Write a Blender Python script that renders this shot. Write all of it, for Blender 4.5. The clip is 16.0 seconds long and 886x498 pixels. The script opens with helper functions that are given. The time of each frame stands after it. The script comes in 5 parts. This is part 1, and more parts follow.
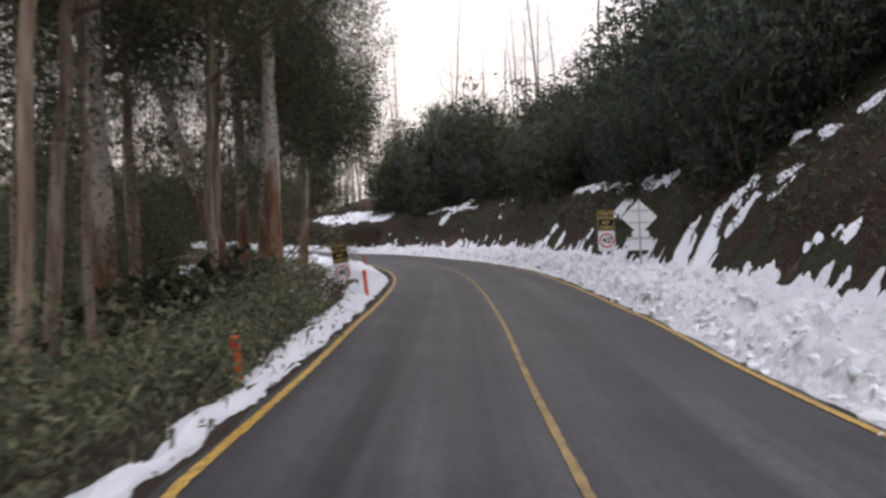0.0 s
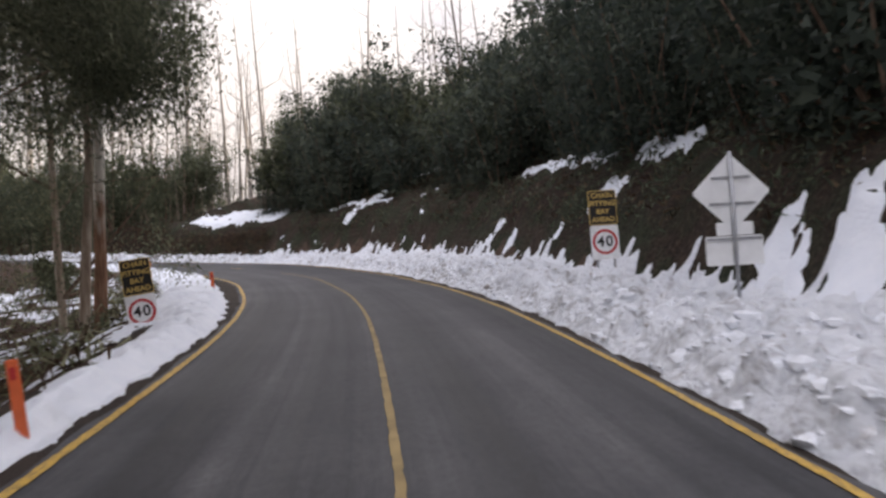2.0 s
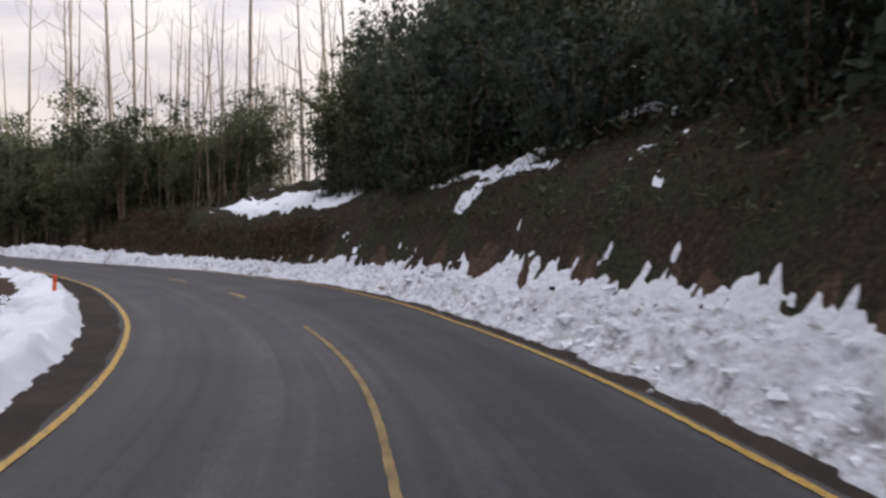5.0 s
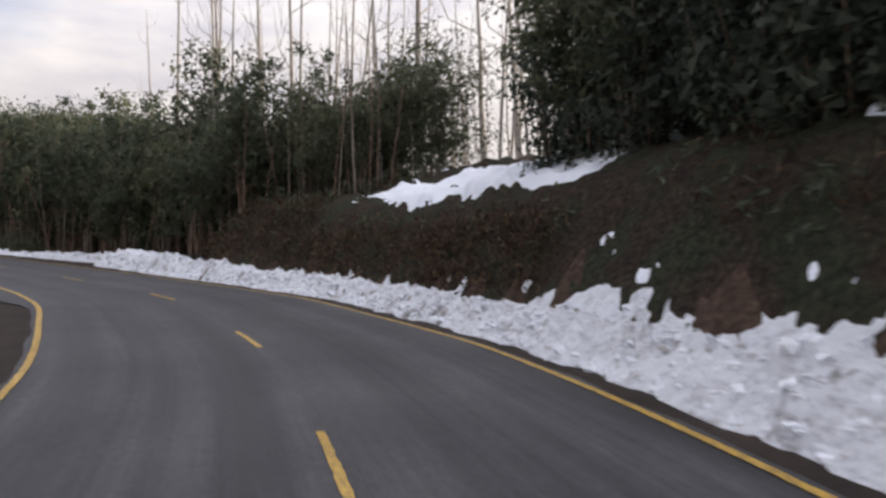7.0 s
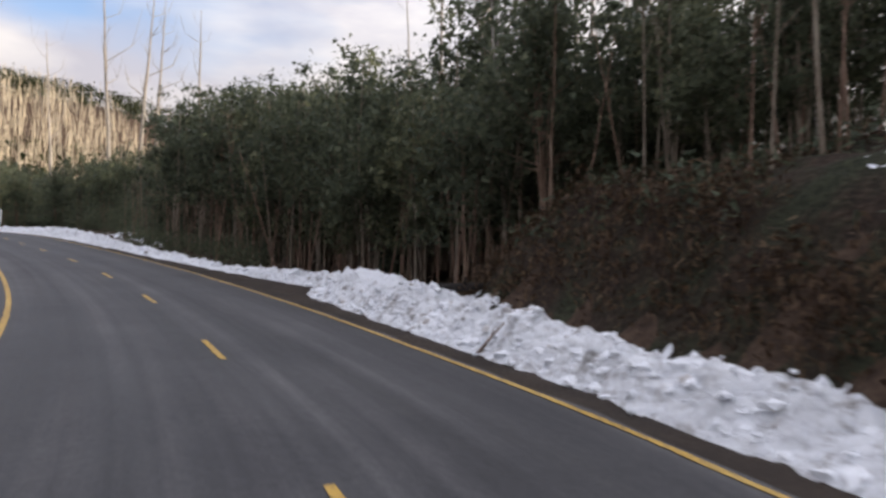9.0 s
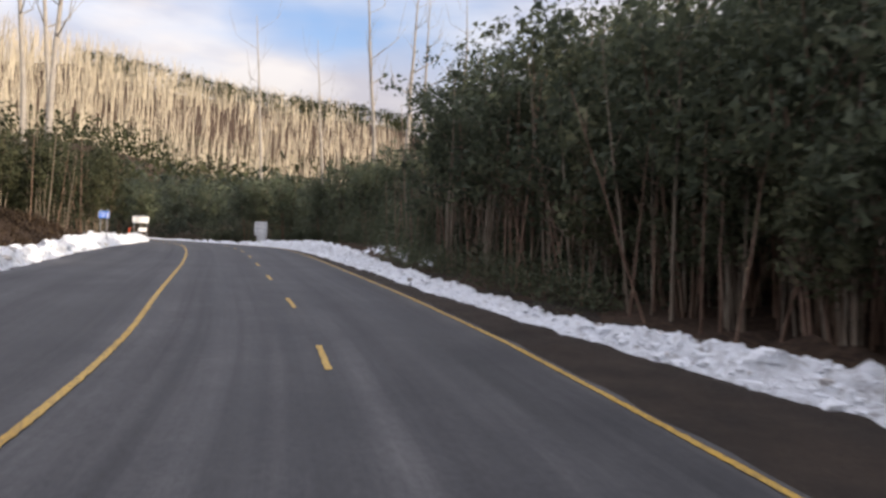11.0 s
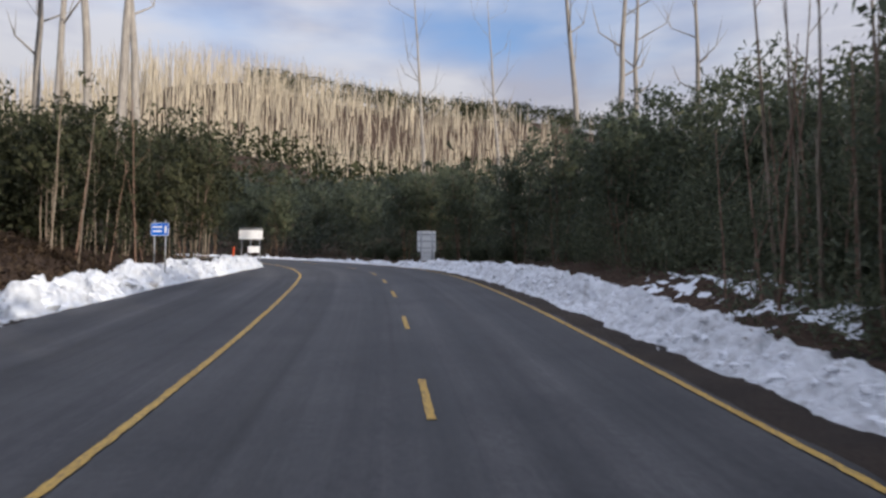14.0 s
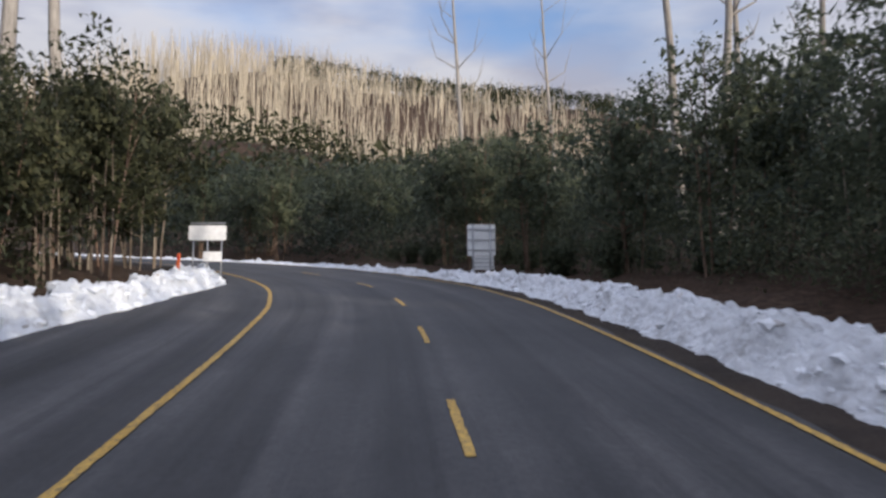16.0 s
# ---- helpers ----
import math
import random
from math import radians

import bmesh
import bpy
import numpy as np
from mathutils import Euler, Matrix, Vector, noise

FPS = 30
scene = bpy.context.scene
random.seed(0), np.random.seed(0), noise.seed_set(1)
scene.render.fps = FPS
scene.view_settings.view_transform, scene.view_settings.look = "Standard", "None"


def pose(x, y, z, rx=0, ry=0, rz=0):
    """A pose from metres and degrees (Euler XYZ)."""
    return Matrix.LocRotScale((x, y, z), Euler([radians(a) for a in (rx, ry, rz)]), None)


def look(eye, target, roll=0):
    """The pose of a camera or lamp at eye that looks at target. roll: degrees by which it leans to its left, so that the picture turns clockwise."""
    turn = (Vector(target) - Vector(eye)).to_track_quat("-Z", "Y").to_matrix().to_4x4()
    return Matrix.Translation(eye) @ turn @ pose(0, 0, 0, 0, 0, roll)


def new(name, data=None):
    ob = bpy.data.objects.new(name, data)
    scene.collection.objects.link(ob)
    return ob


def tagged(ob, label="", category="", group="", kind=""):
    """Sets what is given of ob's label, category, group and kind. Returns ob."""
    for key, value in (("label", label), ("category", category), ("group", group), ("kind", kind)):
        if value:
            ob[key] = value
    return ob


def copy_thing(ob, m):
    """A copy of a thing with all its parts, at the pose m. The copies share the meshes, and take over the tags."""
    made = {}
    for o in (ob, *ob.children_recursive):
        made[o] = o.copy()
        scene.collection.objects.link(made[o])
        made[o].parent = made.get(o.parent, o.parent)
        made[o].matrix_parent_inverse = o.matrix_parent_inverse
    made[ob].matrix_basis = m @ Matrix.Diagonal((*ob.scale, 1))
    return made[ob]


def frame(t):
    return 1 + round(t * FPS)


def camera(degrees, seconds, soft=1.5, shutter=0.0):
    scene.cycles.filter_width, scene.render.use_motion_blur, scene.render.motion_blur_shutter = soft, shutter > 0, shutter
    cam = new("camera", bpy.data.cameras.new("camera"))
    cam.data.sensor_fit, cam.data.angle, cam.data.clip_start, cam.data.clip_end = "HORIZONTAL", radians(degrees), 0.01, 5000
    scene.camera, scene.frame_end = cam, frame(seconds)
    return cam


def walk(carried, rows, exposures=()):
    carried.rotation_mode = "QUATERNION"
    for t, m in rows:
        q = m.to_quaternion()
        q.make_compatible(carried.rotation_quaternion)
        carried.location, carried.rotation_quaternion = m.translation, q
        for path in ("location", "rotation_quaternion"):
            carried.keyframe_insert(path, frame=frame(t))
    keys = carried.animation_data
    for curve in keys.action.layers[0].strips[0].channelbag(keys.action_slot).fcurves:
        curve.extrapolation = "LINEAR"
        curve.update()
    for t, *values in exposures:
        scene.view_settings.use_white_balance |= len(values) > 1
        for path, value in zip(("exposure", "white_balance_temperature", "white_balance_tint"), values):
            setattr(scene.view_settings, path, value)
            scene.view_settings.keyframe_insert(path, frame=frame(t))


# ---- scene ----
# camera and drive
DEG = 62.6
cam = camera(DEG, 16.0, 2.7, 0.3)
PATH = [
    (0.0, pose(0.106, 0.000, 1.812, 92.514, 1.933, -0.462)),
    (0.5, pose(0.429, 3.090, 1.948, 92.386, 1.827, -4.803)),
    (1.0, pose(0.796, 6.190, 2.210, 92.354, 2.756, -6.727)),
    (1.5, pose(1.056, 9.294, 2.405, 92.408, 3.501, -7.126)),
    (2.0, pose(1.194, 12.590, 2.643, 92.166, 3.726, -6.525)),
    (2.5, pose(1.277, 16.093, 2.881, 92.181, 3.345, -5.951)),
    (3.0, pose(1.316, 19.699, 3.138, 92.617, 3.141, -5.115)),
    (5.5, pose(-0.059, 38.203, 4.411, 92.443, 1.171, 3.637)),
    (6.0, pose(-0.842, 42.020, 4.702, 92.561, 1.070, 6.584)),
    (6.5, pose(-2.055, 45.785, 4.935, 92.689, 0.624, 10.231)),
    (7.0, pose(-3.457, 49.378, 5.222, 92.691, 0.622, 14.328)),
    (7.5, pose(-5.119, 52.781, 5.527, 92.582, 0.512, 18.881)),
    (8.0, pose(-7.135, 56.069, 5.821, 92.753, 0.136, 23.755)),
    (8.5, pose(-9.421, 59.174, 6.121, 92.868, -0.308, 28.735)),
    (9.0, pose(-11.887, 61.914, 6.419, 92.888, -0.791, 34.121)),
    (9.5, pose(-14.706, 64.394, 6.671, 92.903, -0.747, 39.268)),
    (10.0, pose(-17.613, 66.502, 6.943, 93.034, -0.794, 44.615)),
    (12.5, pose(-33.437, 73.987, 8.465, 92.958, -0.807, 63.353)),
    (13.0, pose(-36.866, 75.328, 8.775, 93.176, -0.307, 65.011)),
    (13.5, pose(-40.074, 76.448, 9.076, 93.377, -0.326, 66.077)),
    (14.0, pose(-43.267, 77.615, 9.381, 93.178, -0.145, 66.744)),
    (14.5, pose(-46.472, 78.729, 9.676, 92.880, 0.037, 67.373)),
    (15.0, pose(-49.793, 79.850, 9.985, 92.891, 0.379, 68.145)),
    (15.5, pose(-52.802, 80.763, 10.247, 92.802, 0.167, 68.457)),
    (16.0, pose(-55.723, 81.663, 10.508, 92.497, 0.181, 69.039)),
]
walk(cam, PATH, [(0.0, 0.62, 6800, 16), (3.0, 0.50, 6700, 16), (5.5, 0.26, 6600, 15), (8.0, 0.30, 6520, 14.5), (10.0, 0.28, 6500, 14.5), (12.5, 0.03, 6400, 15), (13.1, -0.28, 6150, 14), (14.5, -0.20, 5850, 13.5), (16.0, -0.26, 5850, 14.5)])

# overcast winter sky with gaps of blue, low sun on the far hill only
SUN_AZ, SUN_EL = radians(66), radians(17)
SUN_DIR = Vector((math.sin(SUN_AZ) * math.cos(SUN_EL), math.cos(SUN_AZ) * math.cos(SUN_EL), math.sin(SUN_EL)))
world = bpy.data.worlds.new("winter_sky")
scene.world = world
world.use_nodes = True


def wire_world():
    nt = world.node_tree
    n, l = nt.nodes, nt.links
    bg = n["Background"]
    sky = n.new("ShaderNodeTexSky")
    sky.sky_type, sky.sun_disc = "NISHITA", False
    sky.sun_elevation, sky.sun_rotation = SUN_EL, SUN_AZ
    sky.altitude = 1300
    scale = n.new("ShaderNodeVectorMath")
    scale.operation = "SCALE"
    scale.inputs["Scale"].default_value = 0.22
    l.new(sky.outputs[0], scale.inputs[0])
    co = n.new("ShaderNodeTexCoord")
    mp = n.new("ShaderNodeMapping")
    mp.inputs["Scale"].default_value = (1.0, 1.0, 3.2)
    l.new(co.outputs["Generated"], mp.inputs[0])
    big = n.new("ShaderNodeTexNoise")
    big.inputs["Scale"].default_value, big.inputs["Detail"].default_value = 1.9, 5
    big.inputs["Roughness"].default_value = 0.48
    l.new(mp.outputs[0], big.inputs["Vector"])
    cover = n.new("ShaderNodeMapRange")
    cover.inputs[1].default_value, cover.inputs[2].default_value = 0.30, 0.50
    side = n.new("ShaderNodeVectorMath")
    side.operation = "DOT_PRODUCT"
    side.inputs[1].default_value = (0.70, 0.71, 0.0)
    l.new(co.outputs["Generated"], side.inputs[0])
    shut = n.new("ShaderNodeMapRange")
    shut.inputs[1].default_value, shut.inputs[2].default_value = 0.0, 0.75
    shut.inputs[3].default_value, shut.inputs[4].default_value = 0.0, 0.24
    l.new(side.outputs["Value"], shut.inputs[0])
    more = n.new("ShaderNodeMath")
    more.operation = "ADD"
    l.new(big.outputs[0], more.inputs[0])
    l.new(shut.outputs[0], more.inputs[1])
    l.new(more.outputs[0], cover.inputs[0])
    small = n.new("ShaderNodeTexNoise")
    small.inputs["Scale"].default_value, small.inputs["Detail"].default_value = 4.5, 6
    l.new(mp.outputs[0], small.inputs["Vector"])
    tone = n.new("ShaderNodeValToRGB")
    tone.color_ramp.elements[0].position, tone.color_ramp.elements[0].color = 0.36, (0.56, 0.57, 0.66, 1)
    tone.color_ramp.elements[1].position, tone.color_ramp.elements[1].color = 0.62, (0.95, 0.925, 0.90, 1)
    lift = n.new("ShaderNodeMath")
    lift.operation = "MULTIPLY_ADD"
    lift.inputs[1].default_value = 0.35
    l.new(shut.outputs[0], lift.inputs[0])
    l.new(small.outputs[0], lift.inputs[2])
    l.new(lift.outputs[0], tone.inputs[0])
    mix = n.new("ShaderNodeMix")
    mix.data_type = "RGBA"
    l.new(cover.outputs[0], mix.inputs["Factor"])
    l.new(scale.outputs[0], mix.inputs[6])
    l.new(tone.outputs[0], mix.inputs[7])
    # brighter, warmer cloud low down
    sep = n.new("ShaderNodeSeparateXYZ")
    l.new(co.outputs["Generated"], sep.inputs[0])
    low = n.new("ShaderNodeMapRange")
    low.inputs[1].default_value, low.inputs[2].default_value = 0.34, 0.02
    low.inputs[3].default_value, low.inputs[4].default_value = 0.0, 0.85
    l.new(sep.outputs[2], low.inputs[0])
    glow = n.new("ShaderNodeMix")
    glow.data_type = "RGBA"
    glow.inputs[7].default_value = (1.0, 0.92, 0.83, 1)
    l.new(low.outputs[0], glow.inputs["Factor"])
    l.new(mix.outputs[2], glow.inputs[6])
    # an overcast sky is brighter overhead than along the horizon
    high = n.new("ShaderNodeMapRange")
    high.inputs[1].default_value, high.inputs[2].default_value = 0.0, 0.9
    high.inputs[3].default_value, high.inputs[4].default_value = 0.595, 1.52
    l.new(sep.outputs[2], high.inputs[0])
    rise = n.new("ShaderNodeVectorMath")
    rise.operation = "SCALE"
    l.new(glow.outputs[2], rise.inputs[0])
    l.new(high.outputs[0], rise.inputs["Scale"])
    cool = n.new("ShaderNodeMix")
    cool.data_type, cool.blend_type = "RGBA", "MULTIPLY"
    cool.inputs[7].default_value = (0.965, 0.99, 1.04, 1)
    up = n.new("ShaderNodeMapRange")
    up.inputs[1].default_value, up.inputs[2].default_value = 0.25, 0.8
    l.new(sep.outputs[2], up.inputs[0])
    l.new(up.outputs[0], cool.inputs["Factor"])
    l.new(rise.outputs[0], cool.inputs[6])
    l.new(cool.outputs[2], bg.inputs[0])
    bg.inputs[1].default_value = 0.95


wire_world()
sun = new("sun", bpy.data.lights.new("sun", "SUN"))
sun.data.energy, sun.data.angle, sun.data.color = 4.6, radians(0.5), (1.0, 0.87, 0.66)
sun.matrix_world = look(SUN_DIR * 600, (0, 0, 0))


# materials
def material(name, build, rough=0.9, spec=0.3):
    m = bpy.data.materials.new(name)
    m.use_nodes = True
    b = m.node_tree.nodes["Principled BSDF"]
    b.inputs["Roughness"].default_value = rough
    b.inputs["Specular IOR Level"].default_value = spec
    build(m.node_tree, b)
    return m


def coords(nt, scale=(1, 1, 1)):
    co = nt.nodes.new("ShaderNodeTexCoord")
    mp = nt.nodes.new("ShaderNodeMapping")
    mp.inputs["Scale"].default_value = scale
    nt.links.new(co.outputs["Object"], mp.inputs[0])
    return mp.outputs[0]


def noise_tex(nt, vec, scale, detail=4, rough=0.55):
    t = nt.nodes.new("ShaderNodeTexNoise")
    t.inputs["Scale"].default_value, t.inputs["Detail"].default_value = scale, detail
    t.inputs["Roughness"].default_value = rough
    if vec is not None:
        nt.links.new(vec, t.inputs["Vector"])
    return t.outputs[0]


def ramp(nt, fac, stops):
    r = nt.nodes.new("ShaderNodeValToRGB")
    e = r.color_ramp.elements
    while len(e) < len(stops):
        e.new(0.5)
    for el, (p, c) in zip(e, stops):
        el.position, el.color = p, (*c, 1)
    nt.links.new(fac, r.inputs[0])
    return r.outputs[0]


def blend(nt, fac, a, b, mode="MIX"):
    m = nt.nodes.new("ShaderNodeMix")
    m.data_type, m.blend_type = "RGBA", mode
    for sock, v in ((m.inputs["Factor"], fac), (m.inputs[6], a), (m.inputs[7], b)):
        if isinstance(v, (int, float)):
            sock.default_value = v
        elif isinstance(v, tuple):
            sock.default_value = (*v, 1)
        else:
            nt.links.new(v, sock)
    return m.outputs[2]


def bump(nt, b, height, strength, dist=0.02):
    k = nt.nodes.new("ShaderNodeBump")
    k.inputs["Strength"].default_value, k.inputs["Distance"].default_value = strength, dist
    nt.links.new(height, k.inputs["Height"])
    nt.links.new(k.outputs[0], b.inputs["Normal"])


def m_plain(name, col, rough=0.5, metal=0.0, vary=0.12, scale=6.0):
    def build(nt, b):
        v = noise_tex(nt, coords(nt), scale, 5)
        dark = tuple(c * (1 - vary) for c in col)
        light = tuple(min(1, c * (1 + vary)) for c in col)
        nt.links.new(ramp(nt, v, [(0.3, dark), (0.7, light)]), b.inputs["Base Color"])
        b.inputs["Metallic"].default_value = metal
    return material(name, build, rough)


def b_asphalt(nt, b):
    v = coords(nt)
    grain = noise_tex(nt, v, 55, 4, 0.7)
    at = nt.nodes.new("ShaderNodeAttribute")
    at.attribute_name = "lane"
    # long streaks along the lanes, and the polished and stained wheel tracks
    mp = nt.nodes.new("ShaderNodeMapping")
    mp.inputs["Scale"].default_value = (0.035, 1.1, 1)
    nt.links.new(at.outputs["Vector"], mp.inputs[0])
    streak = noise_tex(nt, mp.outputs[0], 1.7, 7, 0.62)
    sep = nt.nodes.new("ShaderNodeSeparateXYZ")
    nt.links.new(at.outputs["Vector"], sep.inputs[0])
    wave = nt.nodes.new("ShaderNodeMath")
    wave.operation = "MULTIPLY_ADD"
    wave.inputs[1].default_value, wave.inputs[2].default_value = 4.3, 0.4
    nt.links.new(sep.outputs[1], wave.inputs[0])
    sine = nt.nodes.new("ShaderNodeMath")
    sine.operation = "SINE"
    nt.links.new(wave.outputs[0], sine.inputs[0])
    track = nt.nodes.new("ShaderNodeMapRange")
    track.inputs[1].default_value, track.inputs[2].default_value = -1, 1
    nt.links.new(sine.outputs[0], track.inputs[0])
    stain = noise_tex(nt, v, 0.45, 6, 0.62)
    base = ramp(nt, grain, [(0.3, (0.042, 0.043, 0.047)), (0.7, (0.074, 0.075, 0.081))])
    base = blend(nt, 1.0, base, ramp(nt, streak, [(0.30, (0.42, 0.42, 0.43)), (0.48, (0.92, 0.92, 0.92)), (0.70, (1.7, 1.66, 1.6))]), "MULTIPLY")
    base = blend(nt, 0.55, base, ramp(nt, track.outputs[0], [(0.0, (0.72, 0.72, 0.74)), (1.0, (1.22, 1.21, 1.2))]), "MULTIPLY")
    # dark tyre marks in the left lane
    off = nt.nodes.new("ShaderNodeMath")
    off.operation = "ADD"
    off.inputs[1].default_value = 1.70
    nt.links.new(sep.outputs[1], off.inputs[0])
    gap = nt.nodes.new("ShaderNodeMath")
    gap.operation = "ABSOLUTE"
    nt.links.new(off.outputs[0], gap.inputs[0])
    tyre = nt.nodes.new("ShaderNodeMapRange")
    tyre.inputs[1].default_value, tyre.inputs[2].default_value = 0.22, 0.06
    nt.links.new(gap.outputs[0], tyre.inputs[0])
    along = nt.nodes.new("ShaderNodeMapRange")
    along.inputs[1].default_value, along.inputs[2].default_value = 24, 14
    along.inputs[4].default_value = 0.6
    nt.links.new(sep.outputs[0], along.inputs[0])
    mark = nt.nodes.new("ShaderNodeMath")
    mark.operation = "MULTIPLY"
    nt.links.new(tyre.outputs[0], mark.inputs[0])
    nt.links.new(along.outputs[0], mark.inputs[1])
    base = blend(nt, mark.outputs[0], base, (0.022, 0.022, 0.025))
    base = blend(nt, 0.8, base, ramp(nt, stain, [(0.35, (0.72, 0.72, 0.74)), (0.65, (1.2, 1.18, 1.16))]), "MULTIPLY")
    # narrow rubbed marks and loose grit
    mp2 = nt.nodes.new("ShaderNodeMapping")
    mp2.inputs["Scale"].default_value = (0.02, 3.4, 1)
    nt.links.new(at.outputs["Vector"], mp2.inputs[0])
    rub = noise_tex(nt, mp2.outputs[0], 1.3, 5, 0.6)
    base = blend(nt, 0.5, base, ramp(nt, rub, [(0.34, (0.58, 0.58, 0.6)), (0.5, (1.0, 1.0, 1.0)), (0.68, (1.3, 1.29, 1.27))]), "MULTIPLY")
    base = blend(nt, 0.8, base, ramp(nt, noise_tex(nt, v, 13, 5, 0.75), [(0.3, (0.7, 0.7, 0.7)), (0.7, (1.3, 1.3, 1.3))]), "MULTIPLY")
    nt.links.new(base, b.inputs["Base Color"])
    nt.links.new(ramp(nt, streak, [(0.3, (0.55, 0.55, 0.55)), (0.7, (0.82, 0.82, 0.82))]), b.inputs["Roughness"])
    bump(nt, b, grain, 0.35, 0.01)


def b_line(nt, b):
    v = coords(nt)
    wear = noise_tex(nt, v, 22, 6, 0.7)
    tone = noise_tex(nt, v, 0.7, 3)
    col = ramp(nt, tone, [(0.3, (0.54, 0.325, 0.055)), (0.7, (0.66, 0.43, 0.10))])
    col = blend(nt, ramp(nt, wear, [(0.46, (0, 0, 0)), (0.64, (0.85, 0.85, 0.85))]), col, (0.09, 0.08, 0.07))
    nt.links.new(col, b.inputs["Base Color"])


def b_snow(nt, b):
    v = coords(nt)
    mid = noise_tex(nt, v, 3.2, 5, 0.6)
    dirt = noise_tex(nt, v, 3.6, 8, 0.74)
    grit = noise_tex(nt, v, 1.3, 4, 0.6)
    at = nt.nodes.new("ShaderNodeAttribute")
    at.attribute_name = "grime_shade"
    col = ramp(nt, mid, [(0.3, (0.87, 0.90, 0.955)), (0.65, (0.92, 0.945, 0.99))])
    spot = ramp(nt, dirt, [(0.49, (0, 0, 0)), (0.60, (0.8, 0.8, 0.8))])
    spot = blend(nt, 1.0, spot, ramp(nt, grit, [(0.40, (0.12, 0.12, 0.12)), (0.58, (1, 1, 1))]), "MULTIPLY")
    spot = blend(nt, 1.0, spot, at.outputs["Color"], "MULTIPLY")
    col = blend(nt, spot, col, (0.20, 0.175, 0.155))
    nt.links.new(col, b.inputs["Base Color"])
    cell = nt.nodes.new("ShaderNodeTexVoronoi")
    cell.inputs["Scale"].default_value = 6.0
    warp = blend(nt, 0.10, v, nt.nodes.new("ShaderNodeTexNoise").outputs["Color"], "ADD")
    nt.links.new(warp, cell.inputs["Vector"])
    lumps = nt.nodes.new("ShaderNodeMath")
    lumps.operation = "MULTIPLY_ADD"
    lumps.inputs[1].default_value = -0.7
    nt.links.new(cell.outputs["Distance"], lumps.inputs[0])
    nt.links.new(noise_tex(nt, v, 8, 7, 0.68), lumps.inputs[2])
    bump(nt, b, lumps.outputs[0], 0.8, 0.16)


def b_clean_snow(nt, b):
    v = coords(nt)
    fine = noise_tex(nt, v, 14, 5, 0.6)
    col = ramp(nt, noise_tex(nt, v, 2.0, 5), [(0.3, (0.83, 0.87, 0.94)), (0.7, (0.90, 0.93, 0.985))])
    nt.links.new(col, b.inputs["Base Color"])
    bump(nt, b, fine, 0.7, 0.05)


def b_clod(nt, b):
    g = nt.nodes.new("ShaderNodeNewGeometry")
    v = coords(nt)
    col = ramp(nt, g.outputs["Random Per Island"], [(0.0, (0.34, 0.31, 0.29)), (0.04, (0.60, 0.58, 0.57)), (0.10, (0.86, 0.89, 0.94)), (1.0, (0.92, 0.945, 0.99))])
    col = blend(nt, 0.4, col, ramp(nt, noise_tex(nt, v, 9, 6, 0.7), [(0.36, (0.6, 0.59, 0.58)), (0.5, (1, 1, 1))]), "MULTIPLY")
    nt.links.new(col, b.inputs["Base Color"])
    bump(nt, b, noise_tex(nt, v, 18, 5, 0.6), 0.6, 0.04)


def b_earth(nt, b):
    v = coords(nt)
    big = noise_tex(nt, v, 0.8, 6, 0.6)
    fine = noise_tex(nt, v, 9, 8, 0.7)
    a = ramp(nt, fine, [(0.32, (0.016, 0.013, 0.011)), (0.5, (0.042, 0.030, 0.023)), (0.72, (0.112, 0.080, 0.056))])
    g = ramp(nt, fine, [(0.35, (0.014, 0.017, 0.012)), (0.7, (0.066, 0.072, 0.042))])
    col = blend(nt, ramp(nt, big, [(0.42, (0, 0, 0)), (0.6, (1, 1, 1))]), a, g)
    nt.links.new(col, b.inputs["Base Color"])
    bump(nt, b, fine, 0.9, 0.12)


def b_litter(nt, b):
    v = coords(nt)
    fine = noise_tex(nt, v, 6, 8, 0.72)
    col = ramp(nt, fine, [(0.3, (0.030, 0.022, 0.017)), (0.5, (0.070, 0.047, 0.034)), (0.72, (0.14, 0.097, 0.07))])
    nt.links.new(col, b.inputs["Base Color"])
    bump(nt, b, fine, 0.8, 0.1)


def b_verge(nt, b):
    v = coords(nt)
    fine = noise_tex(nt, v, 30, 6, 0.7)
    big = noise_tex(nt, v, 1.2, 4)
    col = ramp(nt, fine, [(0.3, (0.016, 0.012, 0.010)), (0.7, (0.060, 0.047, 0.037))])
    col = blend(nt, 0.6, col, ramp(nt, big, [(0.32, (0.5, 0.5, 0.5)), (0.68, (1.45, 1.36, 1.28))]), "MULTIPLY")
    nt.links.new(col, b.inputs["Base Color"])
    bump(nt, b, fine, 0.7, 0.03)


